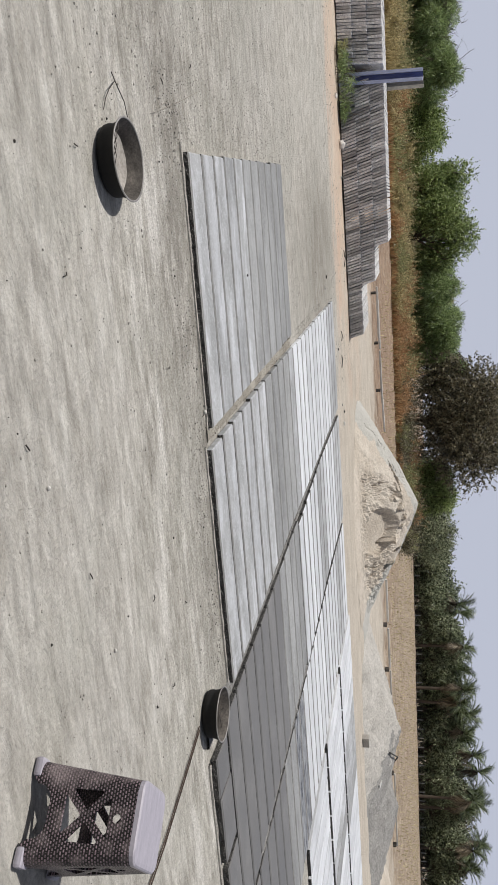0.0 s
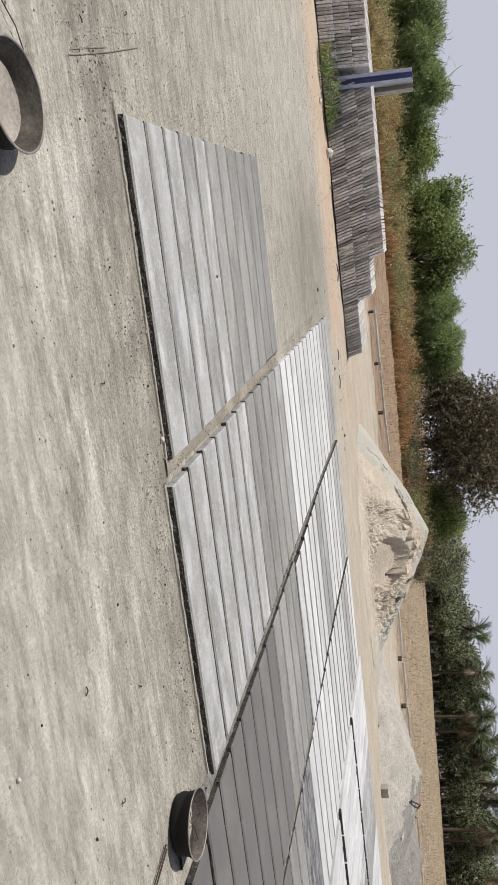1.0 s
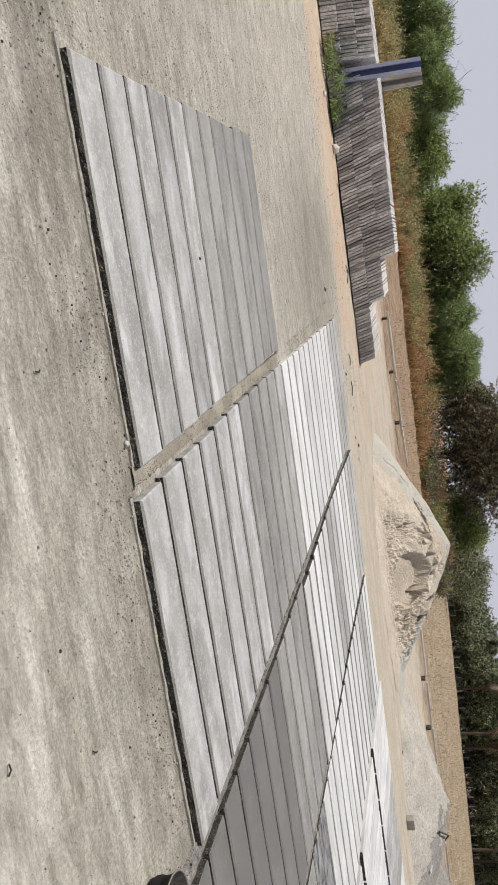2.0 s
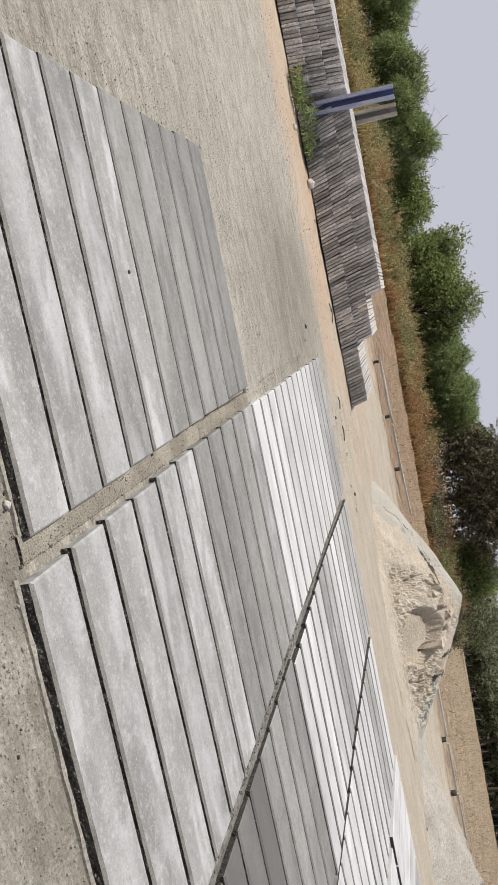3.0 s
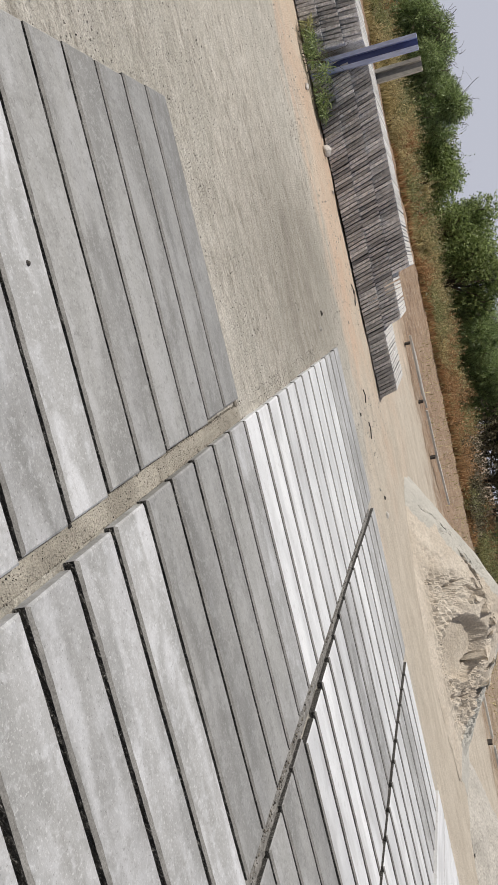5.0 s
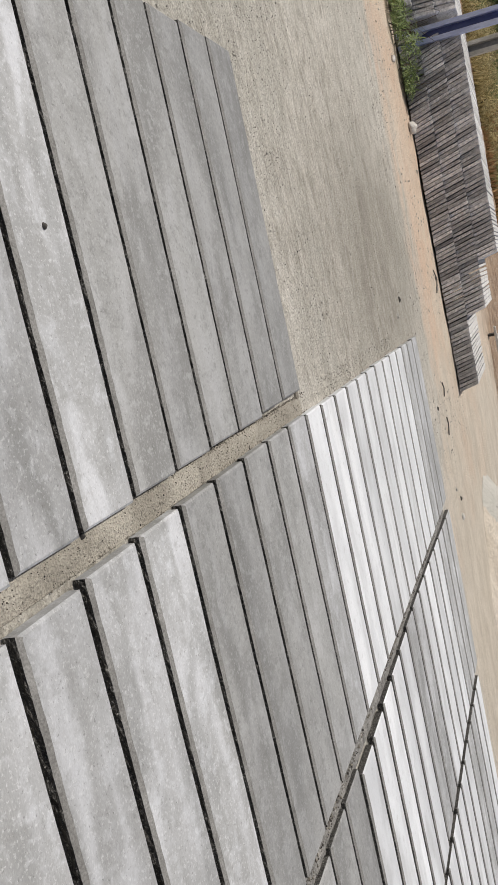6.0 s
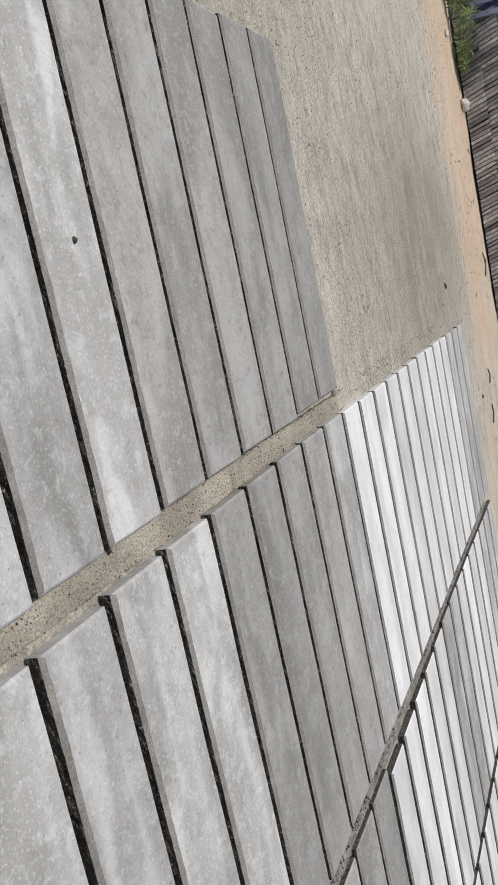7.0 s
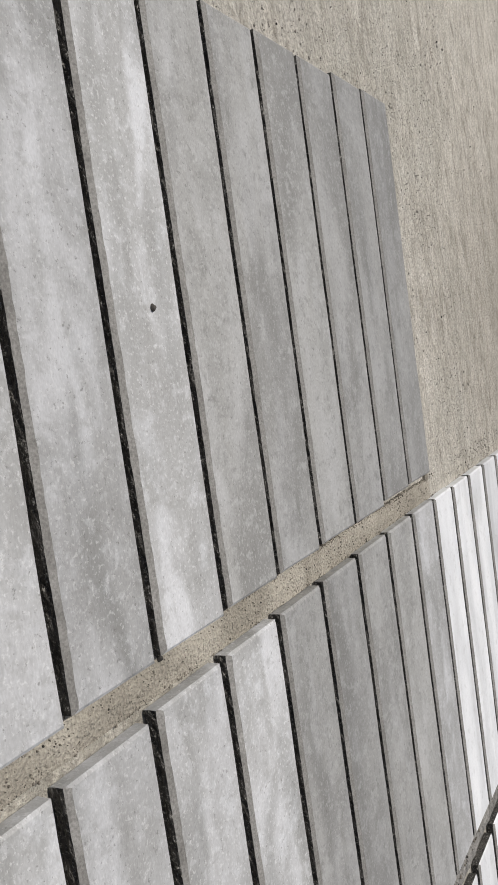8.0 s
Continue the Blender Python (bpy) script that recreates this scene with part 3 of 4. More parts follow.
tagged(tube("wire", [(-2.08, -1.13, 0.004), (-2.03, -1.24, 0.010), (-1.98, -1.30, 0.008), (-1.93, -1.33, 0.004)], 0.0025, TWIG), "thin bent wire lying on the yard", "wire")
tagged(tube("wire", [(1.92, -0.72, 0.03), (1.88, -0.67, 0.035), (1.78, -0.6, 0.045)], 0.003, TWIG), "thin wire lying in a mortar pan", "wire")

for px, py, k, chords in ((-1.69, -1.34, 1.07, ((200, 255), (215, 275), (235, 290), (190, 230))), (1.85, -0.68, 0.98, ((180, 330), (215, 20), (250, 70)))):
    for a, b in chords:
        ends = [(px + 0.160 * k * math.cos(radians(q)), py + 0.160 * k * math.sin(radians(q)), 0.079 * k) for q in (a, b)]
        mid = (Vector(ends[0]) + Vector(ends[1])) / 2 + Vector((0.004, 0.012, 0.010))
        tagged(tube("straw", [ends[0], tuple(mid), ends[1]], 0.0022, TWIG), "dark bent straw lying across a mortar pan", "straw", "straws in the pans")
# steel rods on the yard
ROD = material("rusty_rod", (0.035, 0.025, 0.02), (0.12, 0.085, 0.065), 20, 90, 0.7, 0.3, (1, 1, 1), 0.3, 0, 0.002, 0.1, 0.4)
for dx in (0.0, 0.026):
    tagged(tube("steel_rod", [(1.80 + dx, -0.90, 0.006), (1.87 + dx, -1.25, 0.006), (1.96 + dx, -1.74, 0.006), (2.02 + dx, -2.4, 0.006)], 0.0045, ROD), "thin rusty reinforcing rod lying on the yard", "steel rod", "rods on the yard")

# ---- plastic stool ----
WEAVE = bpy.data.materials.new("woven_plastic")
WEAVE.use_nodes = True
nt = WEAVE.node_tree
wb = nt.nodes["Principled BSDF"]
wc, wm = nt.nodes.new("ShaderNodeTexCoord"), nt.nodes.new("ShaderNodeMapping")
brick = nt.nodes.new("ShaderNodeTexBrick")
wm.inputs["Rotation"].default_value = (radians(90), 0, 0)
brick.inputs["Color1"].default_value, brick.inputs["Color2"].default_value, brick.inputs["Mortar"].default_value = (0.10, 0.07, 0.085, 1), (0.30, 0.215, 0.25, 1), (0.006, 0.005, 0.005, 1)
brick.inputs["Scale"].default_value, brick.inputs["Mortar Size"].default_value, brick.inputs["Mortar Smooth"].default_value = 1.0, 0.0040, 0.6
brick.inputs["Brick Width"].default_value, brick.inputs["Row Height"].default_value = 0.0165, 0.0115
stain = nt.nodes.new("ShaderNodeTexNoise")
stain.inputs["Scale"].default_value, stain.inputs["Detail"].default_value = 9, 6
smix = nt.nodes.new("ShaderNodeMix")
smix.data_type = "RGBA"
smix.inputs[7].default_value = (0.36, 0.30, 0.30, 1)
srng = nt.nodes.new("ShaderNodeMapRange")
srng.inputs[1].default_value, srng.inputs[2].default_value, srng.inputs[4].default_value = 0.5, 0.75, 0.8
wbump = nt.nodes.new("ShaderNodeBump")
wbump.inputs["Strength"].default_value, wbump.inputs["Distance"].default_value, wbump.invert = 1.0, 0.006, True
nt.links.new(wc.outputs["UV"], brick.inputs["Vector"])
nt.links.new(wc.outputs["Object"], stain.inputs["Vector"])
nt.links.new(stain.outputs[0], srng.inputs[0])
nt.links.new(srng.outputs[0], smix.inputs[0])
nt.links.new(brick.outputs["Color"], smix.inputs[6])
nt.links.new(smix.outputs[2], wb.inputs["Base Color"])
nt.links.new(brick.outputs["Fac"], wbump.inputs["Height"])
nt.links.new(wbump.outputs[0], wb.inputs["Normal"])
wb.inputs["Roughness"].default_value = 0.45
SEAT = material("lilac_plastic", (0.34, 0.32, 0.37), (0.47, 0.445, 0.50), 6, 40, 0.5, 0.1, (1, 6, 1), 0.12, 0, 0.002)


def stool_half(z, tall):
    return 0.200 - 0.045 * z / tall


def stool(m, tall=0.47):
    thing = tagged(new("plastic_stool"), "purple-brown woven-look plastic stool with pale lilac seat, stained", "stool")
    corner = 0.045

    def ring(cx, cz, rx, rz, n=14):
        return [(cx + rx * math.cos(2 * math.pi * k / n), cz + rz * math.sin(2 * math.pi * k / n)) for k in range(n)]

    def rounded(pts, r=0.012):
        out = []
        for k, p in enumerate(pts):
            p, a, b = Vector(p), Vector(pts[k - 1]), Vector(pts[(k + 1) % len(pts)])
            u, v = (a - p).normalized(), (b - p).normalized()
            for f in (1.0, 0.35):
                q = p + u * r * f
                out.append(q.lerp(p + v * r * f, 0.0 if f == 1.0 else 0.35))
            out.append(p + v * r)
        return [tuple(q) for q in out]

    flat = lambda z: stool_half(z, tall) - corner
    f0 = flat(0)
    edge = [(-f0, 0.0), (-f0 + 0.012, 0.0)]
    edge += [(-0.105 + 0.0, 0.03), (-0.098, 0.062), (-0.075, 0.086), (-0.04, 0.095), (0.04, 0.095), (0.075, 0.086), (0.098, 0.062), (0.105, 0.03)]
    edge += [(f0 - 0.012, 0.0), (f0, 0.0)]
    steps = 9
    edge += [(flat(tall * k / steps), tall * k / steps) for k in range(1, steps)] + [(flat(tall - 0.022), tall - 0.022), (-flat(tall - 0.022), tall - 0.022)]
    edge += [(-flat(tall * k / steps), tall * k / steps) for k in range(steps - 1, 0, -1)]
    mid = 0.25
    holes = [rounded([(-0.020, mid), (-0.098, mid + 0.068), (-0.098, mid - 0.068)]), rounded([(0.020, mid), (0.098, mid - 0.068), (0.098, mid + 0.068)]),
             rounded([(0, mid + 0.020), (0.076, mid + 0.094), (-0.076, mid + 0.094)]), rounded([(0, mid - 0.020), (-0.076, mid - 0.094), (0.076, mid - 0.094)]),
             ring(0, 0.375, 0.018, 0.018)]
    for side in range(4):
        bm = bmesh.new()
        for loop in [edge] + holes:
            vs = [bm.verts.new((u, 0, z)) for u, z in loop]
            for a, b in zip(vs, vs[1:] + vs[:1]):
                bm.edges.new((a, b))
        bmesh.ops.triangle_fill(bm, use_beauty=True, edges=list(bm.edges))
        r = bmesh.ops.extrude_face_region(bm, geom=list(bm.faces))
        for v in r["geom"]:
            if isinstance(v, bmesh.types.BMVert):
                v.co.y += 0.012
        uv = bm.loops.layers.uv.new("uv")
        for f in bm.faces:
            for lp in f.loops:
                lp[uv].uv = (lp.vert.co.x, lp.vert.co.z)
        turn = Matrix.Rotation(math.pi / 2 * side, 4, "Z")
        for v in bm.verts:
            v.co = turn @ Vector((v.co.x, v.co.y - stool_half(v.co.z, tall), v.co.z))
        part("side_panel", bm, WEAVE, thing)
        bm = bmesh.new()
        uv = bm.loops.layers.uv.new("uv")
        rows, segs = 10, 6
        grid = []
        for k in range(rows + 1):
            z = (tall - 0.022) * k / rows
            c = flat(z)
            grid.append([[bm.verts.new((c + rr * math.sin(math.pi / 2 * s / segs), -c - rr * math.cos(math.pi / 2 * s / segs), z)) for s in range(segs + 1)] for rr in (corner, corner - 0.012)])
        for k in range(rows):
            for w in (0, 1):
                for s in range(segs):
                    f = bm.faces.new((grid[k][w][s], grid[k][w][s + 1], grid[k + 1][w][s + 1], grid[k + 1][w][s]))
                    for lp, (du, dz) in zip(f.loops, ((s, k), (s + 1, k), (s + 1, k + 1), (s, k + 1))):
                        lp[uv].uv = (0.3 + du * 0.0118, dz * (tall - 0.022) / rows)
        for s in range(segs):
            bm.faces.new((grid[0][0][s], grid[0][1][s], grid[0][1][s + 1], grid[0][0][s + 1]))
        for v in bm.verts:
            v.co = turn @ v.co
        leg = part("leg", bm, WEAVE, thing, smooth=False)
        bm = bmesh.new()
        box(bm, (0.078, 0.078, 0.036), turn @ pose(flat(0) + 0.014, -flat(0) - 0.014, 0.018), 0.014)
        part("foot", bm, SEAT, leg, "scuffed pale foot")
    bm = bmesh.new()
    loops = []
    for z, inset in ((tall - 0.024, 0.0), (tall - 0.006, 0.0), (tall, 0.006), (tall + 0.002, 0.02)):
        h = stool_half(tall, tall) + 0.003 - inset
        c = h - 0.05
        loops.append([bm.verts.new((sx * c + 0.05 * math.cos(a + b), sy * c + 0.05 * math.sin(a + b), z))
                      for sx, sy, a in ((1, 1, 0), (-1, 1, math.pi / 2), (-1, -1, math.pi), (1, -1, 1.5 * math.pi)) for b in (0, 0.39, 0.785, 1.18, 1.57)])
    for a, b in zip(loops, loops[1:]):
        for k in range(20):
            bm.faces.new((a[k], a[(k + 1) % 20], b[(k + 1) % 20], b[k]))
    bm.faces.new(loops[-1])
    bm.faces.new(loops[0])
    part("seat", bm, SEAT, thing, "pale lilac ribbed seat top")
    thing.matrix_world = m


stool(pose(0.81, -2.915, 0, 0, 0, -50) @ Matrix.Scale(0.93, 4))


# ---- heaps ----
DARKSTONE = material("dark_stone", (0.03, 0.028, 0.025), (0.10, 0.09, 0.08), 12, 60, 0.85, 0.3)
SANDHEAP = material("clay_sand", (0.46, 0.40, 0.325), (0.61, 0.55, 0.475), 1.2, 26, 0.95, 0.45, (1, 1, 1), 0.2, 0, 0.03, bloom=((2.2, 0.50, 0.66, 0.5, (0.66, 0.61, 0.53), 0.6, 1.6), (9.0, 0.58, 0.68, 0.3, (0.36, 0.305, 0.24)), (30.0, 0.60, 0.68, 0.35, (0.24, 0.20, 0.155))))
GRITHEAP = material("grey_grit", (0.25, 0.24, 0.225), (0.37, 0.36, 0.34), 1.6, 24, 0.95, 1.0, (1, 1, 1), 0.35, 0, 0.04, bloom=((20.0, 0.58, 0.66, 0.5, (0.13, 0.125, 0.115)), (24.0, 0.60, 0.68, 0.5, (0.52, 0.50, 0.47))))
PALEGRIT = material("pale_grit", (0.40, 0.38, 0.345), (0.54, 0.515, 0.475), 1.6, 24, 0.95, 0.9, (1, 1, 1), 0.3, 0, 0.03, bloom=((14.0, 0.56, 0.66, 0.5, (0.26, 0.245, 0.22)), (18.0, 0.58, 0.68, 0.5, (0.62, 0.59, 0.54))))
FINES = material("grey_fines", (0.40, 0.39, 0.355), (0.53, 0.515, 0.475), 2.0, 30, 0.95, 0.5, (1, 1, 1), 0.2, 0, 0.02)


def heap(name, x0, x1, y0, y1, height, label, grey, cell=0.04, lip=None, cover=GRITHEAP, base=None, smooth=True):
    nx, ny = int((x1 - x0) / cell), int((y1 - y0) / cell)
    verts, faces, slots, kinds = [], [], [], []
    for j in range(ny + 1):
        for i in range(nx + 1):
            x, y = x0 + (x1 - x0) * i / nx, y0 + (y1 - y0) * j / ny
            z = height(x, y)
            kinds.append(grey(x, y, z))
            dx, dy = lip(x, y) if lip else (0, 0)
            verts.append((x + dx, y + dy, z))
    for j in range(ny):
        for i in range(nx):
            a = j * (nx + 1) + i
            if max(verts[q][2] for q in (a, a + 1, a + nx + 1, a + nx + 2)) > -0.02:
                faces.append((a, a + 1, a + nx + 2, a + nx + 1))
                slots.append(1 if kinds[a] else 0)
    ob = new(name, mesh_of(name, verts, faces, [base or SANDHEAP, cover], smooth, slots))
    return tagged(ob, label, "heap")


def turb(x, y, f, seed):
    return noise.fractal((x * f, y * f, seed), 0.8, 2.1, 5)


# hollows dug into the heap's face: place, half width, half height, depth
CAVES = ((6.16, 12.50, 0.04, 0.12, 0.45), (6.50, 12.84, 0.045, 0.12, 0.5), (6.84, 12.68, 0.045, 0.15, 0.5), (5.16, 12.50, 0.05, 0.03, 0.14), (5.40, 12.68, 0.07, 0.03, 0.2), (5.66, 12.76, 0.08, 0.025, 0.18), (5.92, 12.72, 0.05, 0.03, 0.18), (5.05, 12.74, 0.16, 0.02, 0.10), (4.6, 12.86, 0.26, 0.02, 0.14), (4.15, 13.06, 0.24, 0.02, 0.12))


def overhang(x, y):
    """Pulls the upper lip of each hollow forward over it."""
    dx = dy = 0.0
    for hx, hy, wide, high, deep in CAVES:
        f = math.exp(-((x - hx) / (wide * 1.1)) ** 2) * math.exp(-((y - hy - high - 0.07) / 0.07) ** 2)
        dy -= f * deep * 0.95 * (0.7 + 1.4 * turb(x, y, 6.0, 1.0))
        dx += f * 0.08 * turb(x, y, 5.0, 7.0)
    return dx, dy


def ease(v):
    v = max(0.0, min(1.0, v))
    return v * v * (3 - 2 * v)


def sand_height(x, y):
    rx = 2.55 if x < 5.55 else 3.0
    ry = 1.75 if y < 13.3 else 2.0
    d = math.hypot((x - 5.55) / rx, (y - 13.3) / ry)
    z = max(1.36 * (1 - d ** 1.12), 0.36 * (1.22 - d) * ease((x - 3.3) / 1.2) - 0.12 * (1 - ease((x - 3.3) / 1.2)))
    front = max(0.0, min(1.0, (13.3 - y) / 0.45))
    # scooped smooth niche low in the face
    wob = 0.25 * turb(x, y, 1.8, 2.0)
    scoop = math.hypot((x - 5.80) / 0.60, (y - 12.25) / 0.40) + wob * 0.8
    niche = ease((1.0 - scoop) * 6.0)
    z -= front * 0.26 * niche
    # broken ledges where the clay was cut away
    rough = front * (1 - niche) * ease(0.9 + 1.6 * turb(x, y, 0.9, 11.0) - 1.1 * max(0.0, 4.6 - x)) * ease((z - 0.10) * 6)
    step = 0.085
    q = z / step + 1.3 * turb(x, y, 1.5, 12.0)
    whole = math.floor(q)
    stair = (whole + ease((q - whole - 0.62) / 0.38) - 1.3 * turb(x, y, 1.5, 12.0)) * step
    z += 0.85 * rough * (stair - z)
    # crevices between the broken lumps
    crack = max(0.0, 1 - abs(turb(x, y, 1.1, 21.0)) / 0.085) * ease(0.35 + 2.2 * turb(x, y, 0.8, 31.0))
    z -= rough * 0.30 * crack
    for hx, hy, wide, high, deep in CAVES:
        q = math.hypot((x - hx) / wide, (y - hy) / high) + 1.0 * turb(x, y, 5.5, 2.0)
        z -= 1.4 * deep * max(0.0, min(1.0, (1.15 - q) * 3.5))
    z += 0.03 * turb(x, y, 1.6, 4.0) - rough * (0.10 * abs(turb(x, y, 2.1, 9.0)) + 0.06 * abs(turb(x, y, 5.5, 5.0)) + 0.03 * abs(turb(x, y, 14.0, 8.0))) + 0.004 * turb(x, y, 9.0, 3.0)
    return z - 0.04


heap("sand_mound", 2.2, 9.4, 10.9, 15.8, sand_height, "dug-out tan clay sand heap with grey grit on its flank", lambda x, y, z: y > 13.08 - max(0.0, 5.4 - x) * 0.26 - max(0.0, x - 6.35) * 0.62 + 0.16 * turb(x, y, 2.5, 6.0), 0.024, overhang, FINES, smooth=False)


def gravel_height(x, y):
    a = 0.80 * (1 - math.hypot((x - 11.5) / 2.9, (y - 12.9) / 2.1))
    b = 0.66 * (1 - math.hypot((x - 13.9) / 2.6, (y - 13.0) / 2.0))
    return max(a, b) + 0.05 * turb(x, y, 1.8, 3.0) + 0.03 * turb(x, y, 8.0, 5.0) - 0.03


heap("gravel_mound", 8.2, 17.0, 10.4, 15.4, gravel_height, "low spread heap of grey crushed gravel", lambda x, y, z: x > 11.6 + 0.9 * turb(x, y, 0.8, 2.0) - 0.6 * (y - 12), 0.06, base=PALEGRIT)
heap("sand_mound", 14.6, 19.5, 10.8, 14.6, lambda x, y: 0.55 * (1 - math.hypot((x - 17.2) / 2.4, (y - 12.8) / 1.7)) + 0.04 * turb(x, y, 2.0, 8.0) - 0.03, "small heap of orange sand beside gravel", lambda x, y, z: False, 0.06)

tagged(tube("branch", [(11.55, 12.05, gravel_height(11.55, 12.05) + 0.03), (12.0, 12.5, gravel_height(12.0, 12.5) + 0.09), (12.6, 12.95, gravel_height(12.6, 12.95) + 0.04)], 0.018, DARKSTONE), "dark crooked branch lying on the gravel heap", "branch")

# ---- cast posts lying at the field's edge ----
POSTC = material("pale_post", (0.60, 0.58, 0.54), (0.76, 0.74, 0.70), 3, 60, 0.85, 0.2, (1, 1, 1), 0.15, 0.12, 0.004)


def lying_post(x, y, z, yaw, along=1.6, thick=0.058):
    bm = bmesh.new()
    box(bm, (along, thick, thick), pose(0, 0, thick / 2), 0.008)
    ob = part("concrete_post", bm, POSTC)
    ob.matrix_world = pose(x, y, z, 0, 0, yaw)
    tagged(ob, "pale square concrete post lying at the edge of the field", "concrete post", "posts lying by the field")


def sleeper(x, y, yaw):
    bm = bmesh.new()
    box(bm, (0.055, 0.2, 0.15), pose(0, 0, 0.05), 0.006)
    ob = part("sleeper_block", bm, DARKSTONE)
    ob.matrix_world = pose(x, y, 0.0, 0, 0, yaw)
    tagged(ob, "dark concrete block under lying posts", "block", "blocks under posts")


for x, y, yaw in ((1.9, 20.35, 5), (2.1, 20.6, 7), (2.35, 20.85, 10), (3.95, 20.95, 13), (4.2, 21.15, 9), (5.3, 21.6, 30), (5.5, 21.8, 28), (9.6, 19.6, 6), (9.7, 19.8, 5), (11.4, 19.8, 4), (11.5, 20.0, 6), (13.3, 20.0, 5), (13.4, 20.2, 5), (15.2, 20.5, 5), (19.8, 20.9, 3), (21.6, 21.0, 4)):
    lying_post(x, y, 0.125, yaw)
for x, y in ((1.3, 20.4), (2.9, 20.7), (4.5, 21.0), (8.8, 19.6), (10.5, 19.8), (12.4, 20.0), (14.3, 20.3), (16.0, 20.5), (19.0, 20.9), (22.3, 21.0)):
    sleeper(x, y, 4)
BLOCK = material("grey_block", (0.36, 0.34, 0.31), (0.48, 0.46, 0.43), 6, 70, 0.9, 0.4)
bm = bmesh.new()
box(bm, (0.27, 0.14, 0.15), pose(0, 0, 0.075), 0.012)
blk = part("concrete_block", bm, BLOCK)
blk.matrix_world = pose(10.2, 10.6, -0.01, 0, 0, 12)
tagged(blk, "small grey concrete block on the sand", "block")


# ---- stones ----
def stone(name, at, size, mat, label, seed):
    bm = bmesh.new()
    bmesh.ops.create_icosphere(bm, subdivisions=3, radius=1.0)
    for v in bm.verts:
        k = 1 + 0.35 * noise.noise(v.co * 1.3 + Vector((seed, 0, 0)))
        v.co = Vector((v.co.x * size[0] * k, v.co.y * size[1] * k, max(-0.4, v.co.z) * size[2] * k))
    ob = part(name, bm, mat, smooth=True)
    ob.location = (at[0], at[1], at[2] + size[2] * 0.36)
    tagged(ob, label, "stone")


WHITESTONE = material("white_stone", (0.55, 0.52, 0.48), (0.75, 0.73, 0.70), 8, 60, 0.85, 0.3)
stone("stone", (-2.52, 11.75, -0.01), (0.09, 0.07, 0.07), WHITESTONE, "rough white stone at the foot of a plank stack", 1)
stone("pebble", (-0.885, 1.575, THICK), (0.010, 0.008, 0.009), DARKSTONE, "small black pebble lying on a concrete plank", 2)
stone("pebble", (0.025, 1.42, 0.0), (0.013, 0.010, 0.012), DARKSTONE, "small black pebble on the ground between beds", 3)
stone("stone", (-0.10, -0.03, 0.0), (0.016, 0.013, 0.013), WHITESTONE, "small pale stone at the bed's near edge", 4)
for k, (x, y) in enumerate(((-0.25, 11.4), (-0.4, 11.5), (2.2, 9.6), (2.4, 9.9), (-1.9, 11.6), (-0.3, 8.0), (-0.15, 7.7), (1.1, 9.3))):
    stone("stone", (x, y, -0.012), (0.028, 0.02, 0.02), DARKSTONE if k % 2 else BLOCK, "small dark stone lying on the sand", 5 + k)


stone("stone", (0.58, -2.04, 0.0), (0.010, 0.007, 0.008), WHITESTONE, "small pale stone lying on the yard", 31)
stone("stone", (-0.40, -2.47, 0.0), (0.011, 0.008, 0.008), WHITESTONE, "small pale stone lying on the yard", 32)
stone("stone", (1.20, -1.58, 0.0), (0.009, 0.005, 0.006), DARKSTONE, "small black stone lying on the yard", 33)
stone("stone", (2.60, 9.74, -0.02), (0.06, 0.03, 0.03), WHITESTONE, "small white stone lying on the sand", 34)
stone("stone", (-3.35, 11.2, -0.02), (0.05, 0.04, 0.035), WHITESTONE, "small pale stone lying on the sand", 35)
for pts, thick in (((( -1.99, -0.51, 0.004), (-2.10, 0.03, 0.007), (-2.223, 0.575, 0.004)), 0.004), (((-2.02, -0.48, 0.004), (-2.08, -0.20, 0.006), (-2.12, 0.02, 0.004)), 0.003)):
    tagged(tube("stick", list(pts), thick * 0.6, EARTH), "thin grey dry stick lying on the yard", "stick", "sticks on the yard")
for pts in (((1.33, 9.95, 0.0), (1.41, 9.885, 0.015), (1.55, 9.86, 0.0)), ((-0.52, 11.35, 0.0), (-0.387, 11.327, 0.03), (-0.2, 11.3, 0.0)), ((0.9, 10.1, 0.0), (0.98, 10.12, 0.01), (1.08, 10.08, 0.0))):
    tagged(tube("stick", list(pts), 0.008, DARKSTONE), "short dark stick lying on the sand", "stick", "sticks on the sand")
bm = bmesh.new()
box(bm, (0.22, 0.16, 0.03), pose(0, 0, 0.0, 18, 8, 20), 0.006)
frag = part("concrete_fragment", bm, CAP)
frag.location = (12.15, 11.6, gravel_height(12.15, 11.6) + 0.02)
tagged(frag, "pale broken concrete fragment lying on gravel", "fragment")


